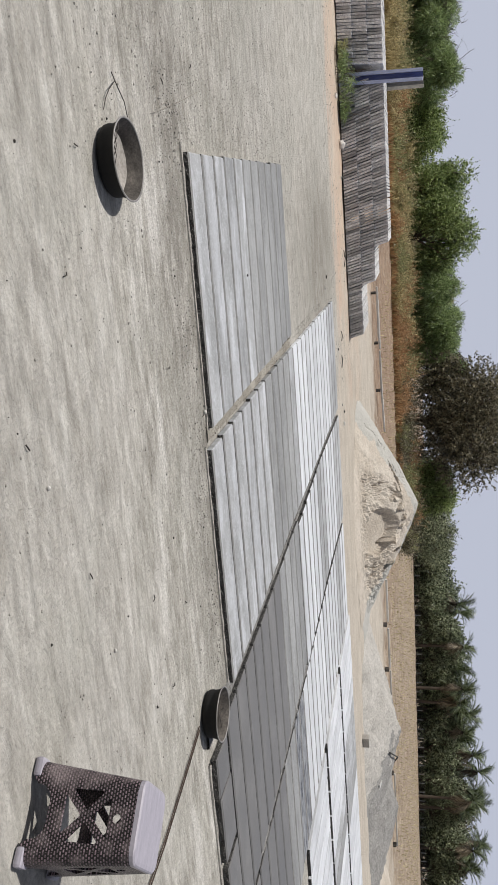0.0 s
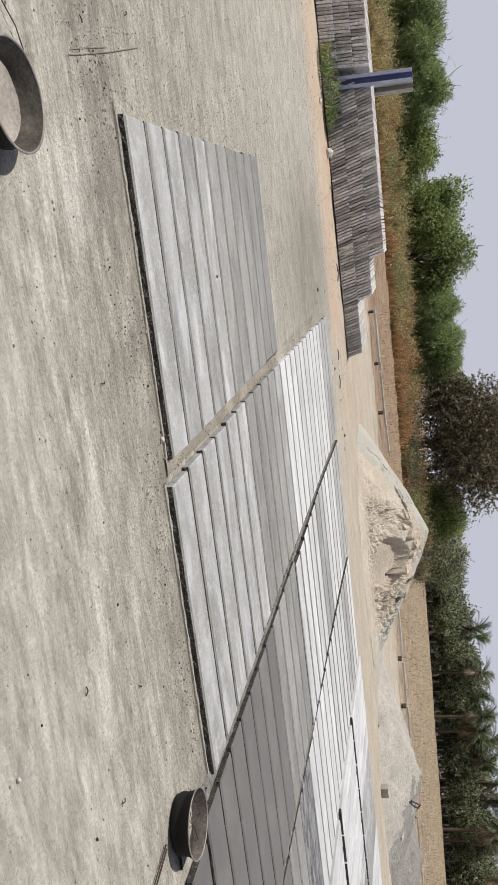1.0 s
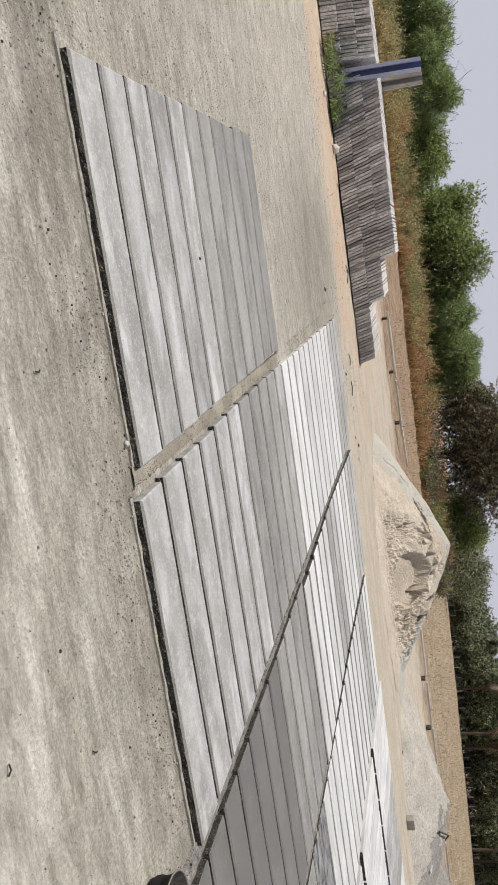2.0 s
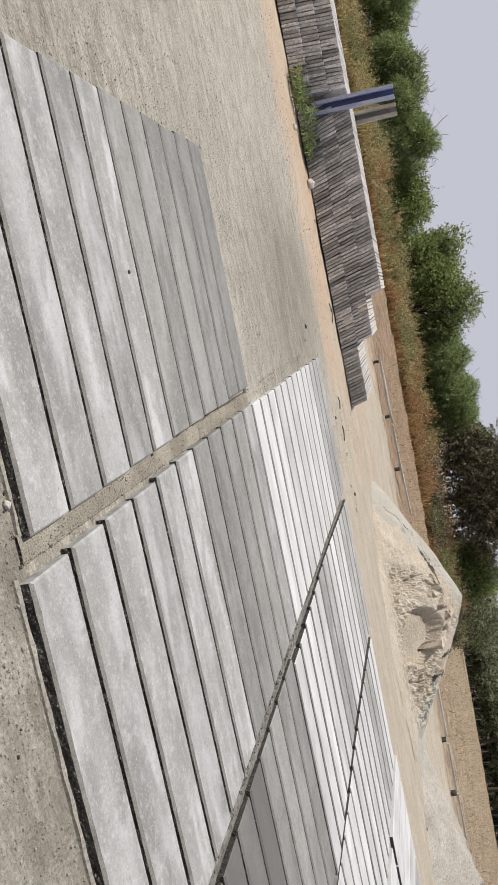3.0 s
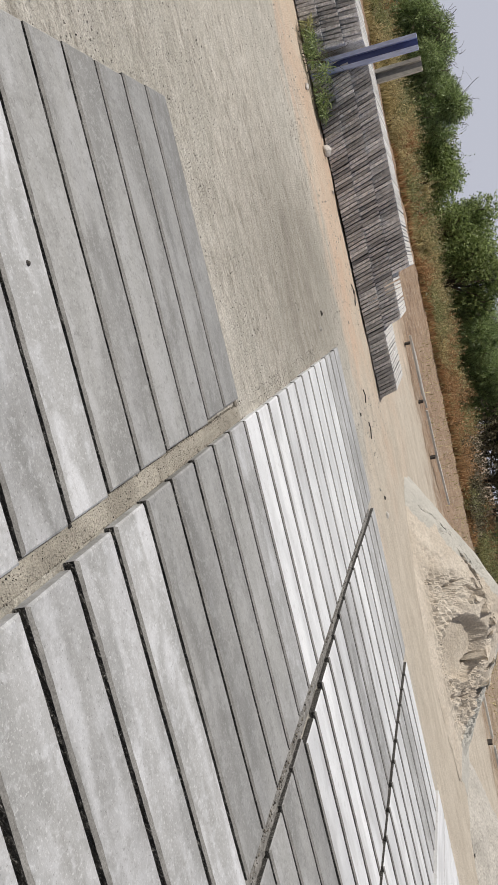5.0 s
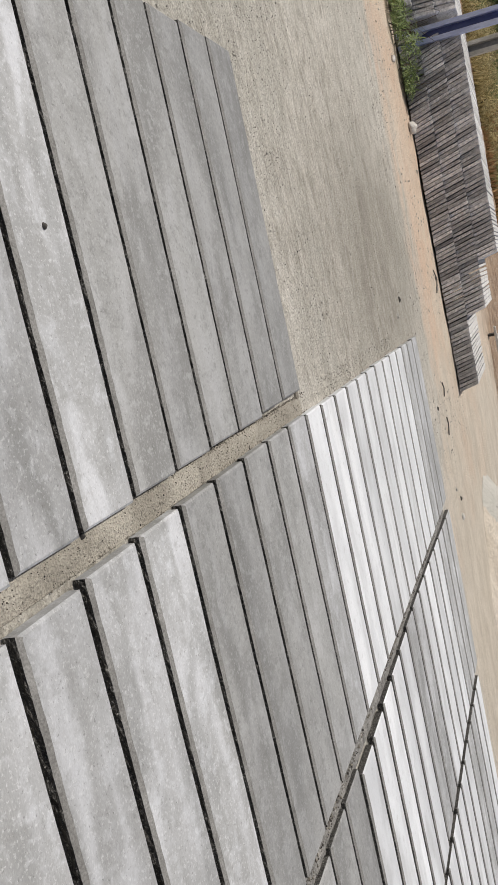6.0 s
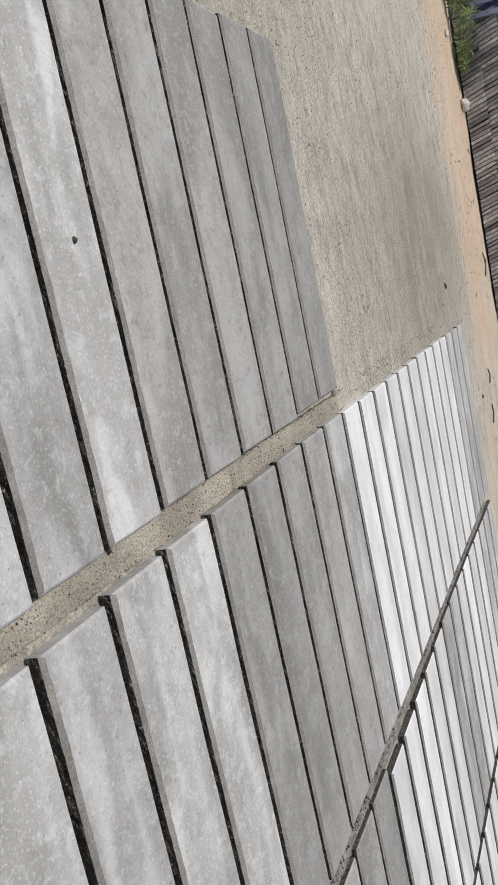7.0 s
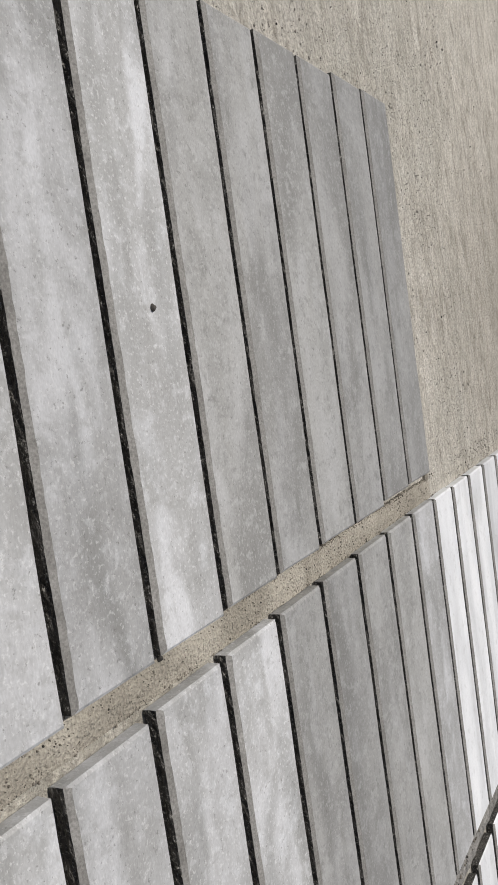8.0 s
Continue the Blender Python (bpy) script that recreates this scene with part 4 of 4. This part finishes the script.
def grit(count, x0, x1, y0, y1, lo, hi, seed, fade=None, lift=0.0, dark=0.035, mats=(DARKSTONE, DUST), label="loose dark and pale grit scattered over the yard"):
    """Loose grit on the yard: tiny uneven tetrahedra."""
    rnd = random.Random(seed)
    verts, faces, slots = [], [], []
    while len(faces) < count * 12:
        x, y = rnd.uniform(x0, x1), rnd.uniform(y0, y1)
        if (-1.85 < x < 0.0 and 0.0 < y < 3.8) or (0.12 < x < 1.97 and -0.07 < y < 8.0) or (x > 2.03 and y > -0.8):
            continue
        if noise.noise((x * 1.1, y * 1.1, 5.0)) + rnd.uniform(-0.5, 0.5) < -0.05:
            continue
        if fade and rnd.random() < (abs(x - fade[0]) / fade[1]) ** 0.6:
            continue
        r = lo + (hi - lo) * rnd.random() ** 4
        b = len(verts)
        a0, n = rnd.uniform(0, 6.28), 6
        for h, k2 in ((-0.004, 1.0), (r * 0.35, 0.8)):
            for k in range(n):
                a = a0 + k * 6.283 / n
                q = r * k2 * rnd.uniform(0.7, 1.15)
                verts.append((x + q * math.cos(a) * 1.3, y + q * math.sin(a), h + lift))
        verts.append((x, y, lift + r * rnd.uniform(0.5, 0.8)))
        shade = 0 if rnd.random() < dark else 1
        for k in range(n):
            k3 = (k + 1) % n
            faces += [(b + k, b + k3, b + n + k3, b + n + k), (b + n + k, b + n + k3, b + 2 * n)]
            slots += [shade, shade]
    ob = new("grit", mesh_of("grit", verts, faces, list(mats), False, slots))
    tagged(ob, label, "grit", kind="stuff")


grit(3200, -4.2, 2.0, -3.8, 9.5, 0.0012, 0.007, 3)
grit(900, -2.1, 2.0, -0.45, 0.0, 0.0015, 0.008, 12)
grit(900, -2.9, -1.86, -0.6, 5.2, 0.0012, 0.0055, 8, (-1.86, 1.0))
grit(600, -2.3, 0.3, 3.80, 4.7, 0.001, 0.004, 9)
grit(1500, -0.02, 0.13, -0.3, 7.0, 0.001, 0.005, 4)
EDGES = "dark crumbs of earth along the edges of the planks"
grit(1500, 0.002, 0.024, -0.05, 4.0, 0.001, 0.0045, 21, None, 0.006, 0.12, (DARKSTONE, CRUMB), EDGES)
grit(900, 0.092, 0.119, -0.05, 4.0, 0.001, 0.0045, 22, None, 0.006, 0.1, (DARKSTONE, CRUMB), EDGES)
grit(500, 0.03, 0.09, -0.05, 4.0, 0.001, 0.003, 23, None, 0.011, 0.1, (DARKSTONE, CRUMB), EDGES)
grit(1200, -1.85, 0.0, 3.80, 3.86, 0.001, 0.005, 24, None, 0.002, 0.15, (DARKSTONE, CRUMB), EDGES)
grit(900, 1.975, 2.028, -0.7, 8.0, 0.002, 0.008, 25, None, 0.021, 0.3, (DARKSTONE, CRUMB), EDGES)
grit(900, -6, 14, 8.6, 12.0, 0.003, 0.012, 5)


# ---- plants ----
BARK = material("grey_bark", (0.05, 0.04, 0.03), (0.14, 0.11, 0.085), 6, 40, 0.95, 0.6, (1, 1, 0.3), 0.3)
GREEN = leafy("green_leaf", (0.07, 0.115, 0.035), (0.62, 0.76, 0.36), 0.42, 0.05)
LIGHT = leafy("fresh_leaf", (0.06, 0.10, 0.02), (0.62, 0.74, 0.32), 0.42, 0.1)
DUSK = leafy("dusty_leaf", (0.03, 0.03, 0.018), (0.42, 0.38, 0.25), 0.42, 0.15)
OLIVE = leafy("olive_leaf", (0.16, 0.175, 0.07), (0.56, 0.56, 0.29))
STRAW = leafy("straw_blade", (0.28, 0.235, 0.11), (0.84, 0.74, 0.44), 0.8)
RUST = leafy("rusty_blade", (0.30, 0.17, 0.085), (0.72, 0.50, 0.28), 0.8)
FARGREEN = leafy("far_leaf", (0.03, 0.045, 0.018), (0.62, 0.68, 0.44), 0.42, 0.25)
FROND = leafy("palm_frond", (0.02, 0.03, 0.012), (0.30, 0.36, 0.20), 0.35, 0.2)
DEADFROND = leafy("dry_frond", (0.10, 0.08, 0.055), (0.46, 0.39, 0.28), 0.6, 0.2)


def leaf_cloud(rng, lobes, count, size, droop, spray=0.0):
    """Many small leaves on short twigs in uneven lobes (cx, cy, cz, rx, ry, rz). spray: share of long twigs that stick out."""
    lobes = np.array(lobes)
    weight = lobes[:, 3] * lobes[:, 4] * lobes[:, 5]
    per = 10
    twigs = count // per
    pick = rng.choice(len(lobes), twigs, p=weight / weight.sum())
    d = rng.normal(size=(twigs, 3))
    d /= np.linalg.norm(d, axis=1)[:, None]
    rad = rng.random(twigs) ** 0.4
    out = rng.random(twigs) < spray
    rad[out] *= 1.12
    base = lobes[pick, :3] + d * rad[:, None] * lobes[pick, 3:]
    way = d + rng.normal(scale=0.45, size=d.shape)
    way[:, 2] -= droop
    way /= np.linalg.norm(way, axis=1)[:, None]
    length = size * (3.0 + 3.0 * rng.random(twigs)) * np.where(out, 2.0, 1.0)
    s = np.tile(np.linspace(0, 1, per), twigs)
    at = np.repeat(base, per, 0) + np.repeat(way * length[:, None], per, 0) * s[:, None]
    at[:, 2] -= droop * 0.5 * np.repeat(length, per) * s ** 2
    at += rng.normal(scale=size * 0.35, size=at.shape)
    n = len(at)
    u = rng.normal(size=(n, 3))
    u += np.repeat(way, per, 0) * 0.8
    u /= np.linalg.norm(u, axis=1)[:, None]
    v = np.cross(u, rng.normal(size=(n, 3)))
    v /= np.linalg.norm(v, axis=1)[:, None]
    k = size * (0.6 + 0.8 * rng.random(n))[:, None]
    u, v = u * k, v * k * 0.42
    quad = np.stack([at - u, at - v * 0.9, at + u, at + v], 1).reshape(-1, 3)
    quad[:, 2] = np.maximum(quad[:, 2], 0.02)
    return quad, np.arange(4 * n).reshape(-1, 4)


def strand_cloud(rng, lobes, count, size):
    """Long narrow leaves that spring out of uneven lobes and droop at their tips, in tufts of eight."""
    lobes = np.array(lobes)
    weight = lobes[:, 3] * lobes[:, 4] * lobes[:, 5]
    per = 8
    tufts = count // per
    pick = rng.choice(len(lobes), tufts, p=weight / weight.sum())
    d = rng.normal(size=(tufts, 3))
    d /= np.linalg.norm(d, axis=1)[:, None]
    base = lobes[pick, :3] + d * (rng.random(tufts) ** 0.4)[:, None] * lobes[pick, 3:] * 0.92
    base = np.repeat(base, per, 0) + rng.normal(scale=size * 0.25, size=(tufts * per, 3))
    n = len(base)
    way = np.repeat(d, per, 0) + rng.normal(scale=0.55, size=(n, 3)) + np.array((0, 0, 0.35))
    way /= np.linalg.norm(way, axis=1)[:, None]
    length = size * rng.uniform(0.7, 2.2, n)
    drop = np.array((0, 0, -1.0)) * (length * rng.uniform(0.15, 0.7, n))[:, None]
    side = np.cross(way, rng.normal(size=(n, 3)))
    side /= np.linalg.norm(side, axis=1)[:, None]
    side *= (size * rng.uniform(0.05, 0.10, n))[:, None]
    run = way * length[:, None]
    mid, tip = base + run * 0.55 + drop * 0.2, base + run + drop
    v = np.stack([base, mid + side, tip, mid - side], 1).reshape(-1, 3)
    v[:, 2] = np.maximum(v[:, 2], 0.02)
    return v, np.arange(4 * n).reshape(-1, 4)


def branches(rng, lobes, foot, thick, wisps=0):
    """Trunk and limbs as tapered six-sided tubes from the foot to each lobe."""
    verts, faces = [], []

    def limb(a, b, r0, r1, bend):
        n = 6
        a, b = np.array(a, float), np.array(b, float)
        off = rng.normal(scale=bend, size=3)
        start = len(verts)
        for i in range(n + 1):
            f = i / n
            c = a + (b - a) * f + off * math.sin(math.pi * f)
            r = r0 + (r1 - r0) * f
            for k in range(6):
                verts.append((c[0] + r * math.cos(k * math.pi / 3), c[1] + r * math.sin(k * math.pi / 3), c[2]))
        for i in range(n):
            for k in range(6):
                p = start + 6 * i
                faces.append((p + k, p + (k + 1) % 6, p + 6 + (k + 1) % 6, p + 6 + k))

    fork = np.array(foot) + np.array((rng.normal() * 0.1, rng.normal() * 0.1, min(q[2] for q in lobes) * 0.6 + 0.2))
    limb((foot[0], foot[1], -0.05), fork, thick, thick * 0.75, 0.04)
    for q in lobes:
        limb(fork, (q[0], q[1], q[2] + 0.3 * q[5]), thick * 0.5, thick * 0.12, 0.2)
        for _ in range(3):
            w = rng.normal(size=3)
            w /= np.linalg.norm(w)
            limb((q[0], q[1], q[2]), (q[0] + w[0] * q[3] * 0.8, q[1] + w[1] * q[4] * 0.8, q[2] + abs(w[2]) * q[5] * 0.8), thick * 0.15, thick * 0.04, 0.1)
    for _ in range(wisps):
        q = lobes[rng.integers(len(lobes))]
        w = rng.normal(size=3)
        w[2] = abs(w[2]) + 0.3
        w /= np.linalg.norm(w)
        a = np.array(q[:3]) + w * np.array(q[3:]) * 0.8
        b = a + w * np.array((1, 1, 0.8)) * rng.uniform(0.4, 1.1) + np.array((rng.normal() * 0.3, 0, rng.uniform(-0.4, 0.1)))
        limb(a, b, 0.018, 0.008, 0.16)
        for _ in range(2):
            c = a + (b - a) * rng.uniform(0.4, 0.9)
            limb(c, c + rng.normal(scale=0.22, size=3) + np.array((0, 0, -0.08)), 0.012, 0.006, 0.06)
    return verts, faces


def tree(name, x, y, tall, wide, mat, seed, label, leaves=7000, size=0.11, low=0.15, droop=0.35, spray=0.15, lobes=9, category="tree", group="", feathery=False):
    rng = np.random.default_rng(seed)
    blobs = []
    for k in range(lobes):
        a, r = rng.uniform(0, 6.28), wide * math.sqrt(rng.random()) * 0.72
        top = tall * (1 - 0.38 * (r / wide) ** 1.5 - 0.2 * rng.random())
        h = tall * rng.uniform(0.16, 0.26)
        z = top - h if k % 2 else rng.uniform(low * tall + h * 0.8, max(low * tall + h, top - h))
        blobs.append((r * math.cos(a), r * math.sin(a) * 0.8, z, wide * rng.uniform(0.26, 0.42), wide * rng.uniform(0.24, 0.36), h))
    thing = tagged(new(name), label, category, group)
    v, f = branches(rng, blobs, (0, 0, 0), 0.03 * tall, (70 if x < 0 else 30) if mat is GREEN and 3.5 < tall and y < 50 else 8 if tall > 3 else 0)
    trunk = new("trunk", mesh_of("trunk", v, f, [BARK], True))
    trunk.parent = thing
    v, f = strand_cloud(rng, blobs, leaves, size) if feathery else leaf_cloud(rng, blobs, leaves, size, droop, spray)
    crown = new("crown", mesh_of("crown", v, f, [mat]))
    crown.parent = thing
    thing.location = (x, y, 0)
    return thing


T1 = "bushy green tree with drooping feathery twigs behind the field"
T2 = "round leafy green tree at the far edge of the field"
for k, (x, y, tall, wide, mat, lab) in enumerate((
        (-15.5, 45.0, 4.6, 3.0, GREEN, T1), (-11.2, 44.0, 4.5, 2.6, GREEN, T1), (-8.2, 44.5, 4.4, 2.4, GREEN, T1), (-4.6, 46.0, 3.7, 2.2, LIGHT, T2), (-1.9, 45.0, 5.4, 1.9, LIGHT, T2),
        (0.7, 44.0, 5.7, 2.1, LIGHT, T2), (3.4, 45.0, 4.5, 2.2, GREEN, T1), (6.2, 46.0, 4.6, 2.4, GREEN, T1), (8.6, 47.0, 5.0, 2.2, GREEN, T1), (16.6, 46.0, 4.0, 1.9, LIGHT, T2), (18.6, 52.0, 3.9, 2.2, FARGREEN, T2),
        (-12.5, 50.0, 4.0, 3.0, OLIVE, T1), (-6.5, 51.0, 3.4, 3.0, OLIVE, T1), (-0.5, 51.0, 3.6, 3.0, OLIVE, T1), (5.0, 52.0, 3.8, 3.0, OLIVE, T1), (21.5, 58, 4.2, 2.6, FARGREEN, T2), (25, 64, 4.6, 3, FARGREEN, T2), (30, 70, 5.0, 3.2, FARGREEN, T2))):
    tree("tree", x, y, tall, wide, mat, 40 + k, lab, (46000 if mat is GREEN else 34000) if y < 48 else 12000, 0.19 if mat is GREEN else 0.062 if y < 48 else 0.09, 0.04, 0.2, 0.1, 13, group="trees behind the field", feathery=mat is GREEN)
tree("tree", 11.8, 44.5, 9.2, 4.4, DUSK, 77, "tall dark brown-green dusty tree with a dense crown", 70000, 0.085, 0.02, 0.25, 0.12, 34)

T3 = "dark green tree in the far row beyond the fence"
rnd = random.Random(8)
for k in range(34):
    f = k / 33
    x, y = 33 + 72 * f, 92 - 4 * f + rnd.uniform(-3, 6)
    tall = (5.0 + 3.2 * min(1, f * 2.6)) * rnd.uniform(0.78, 1.0)
    tree("tree", x, y, tall, rnd.uniform(2.6, 3.6), (FARGREEN, FARGREEN, FARGREEN, DUSK)[k % 4], 200 + k, T3, 9000, 0.15, 0.0, 0.3, 0.1, 14, group="far row of trees")


def palm_mesh(seed, dry):
    """Palm crown: stiff arched fronds, each a rib with two rows of narrow leaflets."""
    rng = np.random.default_rng(seed)
    verts, faces = [], []
    for k in range(22 if not dry else 9):
        yaw = rng.uniform(0, 6.28)
        ang = rng.uniform(-0.3, 1.4) if not dry else rng.uniform(-1.4, -0.4)
        along, bend = rng.uniform(1.5, 2.5), rng.uniform(0.04, 0.14)
        p = np.array((0.0, 0.0, 0.0))
        d = np.array((math.cos(yaw), math.sin(yaw), 0))
        side = np.array((-math.sin(yaw), math.cos(yaw), 0))
        steps = 9
        for i in range(steps):
            ahead = d * math.cos(ang) + np.array((0, 0, math.sin(ang)))
            q = p + along / steps * ahead
            ang -= bend
            w = 0.14 + 0.62 * math.sin(math.pi * min(1.0, (i + 2.0) / (steps + 2.0)))
            for sgn in (-1, 1):
                b = len(verts)
                tip = q + side * sgn * w * 0.62 + ahead * w * 0.9 + np.array((0, 0, 0.15 * w))
                verts += [tuple(p - 0.4 * (q - p)), tuple(p * 0.05 + q * 0.95 + side * sgn * 0.05), tuple(tip)]
                faces.append((b, b + 1, b + 2))
            b = len(verts)
            verts += [tuple(p - side * 0.025), tuple(p + side * 0.025), tuple(q + side * 0.02), tuple(q - side * 0.02)]
            faces.append((b, b + 1, b + 2, b + 3))
            p = q
    return mesh_of("fronds", verts, faces, [DEADFROND if dry else FROND])


FRONDS = [(palm_mesh(k, False), palm_mesh(k + 50, True)) for k in range(3)]


def palm(x, y, tall, k, label):
    thing = tagged(new("palm_tree"), label, "palm tree", "palms in the far row")
    bm = lathe([(0.20, -0.05), (0.17, tall * 0.3), (0.15, tall * 0.7), (0.16, tall), (0, tall + 0.1)], 10)
    part("trunk", bm, BARK, thing, smooth=True)
    for name, me in zip(("green_fronds", "dry_fronds"), FRONDS[k % 3]):
        ob = new(name, me)
        ob.parent, ob.location, ob.rotation_euler = thing, (0, 0, tall), (0, 0, k * 1.3)
    thing.location = (x, y, 0)


for k in range(46):
    f = k / 45
    palm(45 + 54 * f + rnd.uniform(-1, 1), 84 + rnd.uniform(-5, 5) - 5 * f, (5.2 + 1.9 * min(1, 2.5 * f)) * rnd.uniform(0.62, 1.03), k, "palm tree with dry hanging and green arched fronds")


def blades(name, count, x0, x1, y0, y1, tall, mat, label, seed, wide=0.03, category="grass"):
    rng = np.random.default_rng(seed)
    x, y = rng.uniform(x0, x1, count), rng.uniform(y0, y1, count)
    lump = np.array([0.55 + 0.9 * max(0, 0.5 + noise.noise((a * 0.45, b * 0.6, seed))) for a, b in zip(x, y)])
    h = tall * lump * rng.uniform(0.55, 1.1, count)
    a, lean = rng.uniform(0, 6.28, count), rng.uniform(0.1, 0.9, count)
    w = wide * rng.uniform(0.6, 1.4, count)
    foot = np.stack([x, y, np.zeros(count) - 0.02], 1)
    side = np.stack([np.cos(a), np.sin(a), np.zeros(count)], 1) * w[:, None]
    b = rng.uniform(0, 6.28, count)
    tip = foot + np.stack([np.cos(b) * lean * h, np.sin(b) * lean * h, h], 1)
    mid = (foot + tip) / 2 + np.array((0, 0, 1)) * (0.06 * h)[:, None]
    v = np.stack([foot - side * 0.6, foot + side * 0.6, mid + side, tip, mid - side], 1).reshape(-1, 3)
    ob = new(name, mesh_of(name, v, np.arange(5 * count).reshape(-1, 5), [mat]))
    tagged(ob, label, category, kind="stuff")


blades("dry_grass", 16000, -18, 9, 37.8, 43, 0.42, STRAW, "tall yellow dry grass along the field's edge", 1, 0.03)
blades("dry_grass", 14000, -6, 13, 37.6, 43.5, 0.36, RUST, "rust-brown dry weeds along the field's edge", 2, 0.03)
blades("stubble", 14000, 2, 64, 23, 72, 0.15, STRAW, "short straw-coloured stubble on the dry field", 4, 0.012)
for k, (x, y, tall) in enumerate(((-3.95, 11.74, 0.30), (-3.62, 11.72, 0.38), (-3.3, 11.76, 0.24), (-4.25, 11.8, 0.2), (-3.1, 11.82, 0.18), (-3.8, 11.6, 0.22))):
    tree("weed", x, y, tall, tall * 0.8, GREEN if k != 3 else OLIVE, 500 + k, "small green weed at the foot of the stacks", 260, 0.085, 0.0, 0.0, 0.3, 6, "weed", "weeds at the stacks", True)
SCRUB = {DUSK: "dark brown shaded dry bush in the grass", STRAW: "yellow dry scrubby bush in the grass", OLIVE: "olive green scrubby bush in the dry grass", RUST: "rust-brown dried bush in the grass"}
for k in range(84):
    x = -17 + 35 * k / 83 + rnd.uniform(-0.3, 0.3)
    y = 38.3 + (k % 4) * 1.2 + rnd.uniform(-0.4, 0.4)
    mat = rnd.choice((STRAW, STRAW, OLIVE, STRAW, RUST) if x < 1 else (RUST, STRAW, RUST, OLIVE) if x < 8.5 else (DUSK, RUST, DUSK, OLIVE))
    tree("bush", x, y, rnd.uniform(0.5, 0.9) + 0.25 * (k % 4), rnd.uniform(0.9, 1.6), mat, 1300 + k, SCRUB[mat], 1700, 0.05, 0.0, -0.5, 0.3, 7, "bush", "bushes in the dry grass")

for k in range(56):
    f = k / 55
    tree("bush", 30 + 74 * f, 82.5 - 4 * f + (k % 3) * 1.6 + rnd.uniform(-0.5, 0.8), (3.5 + 3.0 * min(1, f * 2.6)) * rnd.uniform(0.72, 1.1), rnd.uniform(1.9, 2.7), (FARGREEN, FARGREEN, DUSK)[k % 3], 400 + k,
         "dense dark undergrowth bush beneath the far trees", 6000, 0.13, 0.0, 0.2, 0.1, 12, "bush", "undergrowth of the far row")

# ---- far fence ----
FENCE = material("white_fence", (0.52, 0.52, 0.51), (0.74, 0.74, 0.72), 4, 30, 0.8, 0.1)
fence = tagged(new("fence"), "row of white concrete fence posts with wires before far trees", "fence")
fence.location = (30, 82, 0)
bm = bmesh.new()
box(bm, (0.08, 0.08, 0.7), pose(0, 0, 0.35), 0.01)
post = part("post", bm, FENCE, fence)
for k in range(1, 60):
    ob = new("post", post.data)
    ob.parent, ob.location = fence, (1.2 * k, -0.072 * k, 0)
for z in (0.25, 0.45, 0.66):
    tube("wire", [(0, 0, z), (70, -4.2, z)], 0.006, GREYSTEEL, fence)

# ---- utility pole beyond the trees ----
pole = tagged(new("utility_pole"), "thin grey utility pole with a short crossarm beyond the trees", "utility pole")
part("shaft", lathe([(0.11, -0.1), (0.07, 5.2), (0, 5.22)], 8), GREYSTEEL, pole, smooth=True)
bm = bmesh.new()
box(bm, (1.3, 0.10, 0.10), pose(0, 0, 4.6), 0.01)
part("crossarm", bm, GREYSTEEL, pole)
pole.location = (43.5, 96, 0)

# ---- bits of twig and dry leaf on the yard ----
for k, (x, y, turn) in enumerate(((-0.62, -2.6, 20), (-1.2, -2.05, 100), (-1.75, -1.75, 60), (0.62, -1.45, 140), (0.1, -2.2, 10), (-0.55, -0.75, 75), (0.9, -0.9, 40), (-2.35, 0.4, 120), (-2.2, -0.3, 15), (1.25, -1.3, 80))):
    c, d = math.cos(radians(turn)), math.sin(radians(turn))
    tagged(tube("twig", [(x, y, 0.003), (x + 0.02 * c, y + 0.02 * d, 0.009), (x + 0.035 * c - 0.01 * d, y + 0.035 * d + 0.01 * c, 0.004)], 0.003, TWIG), "short dark twig lying on the yard", "twig", "twigs on the yard")
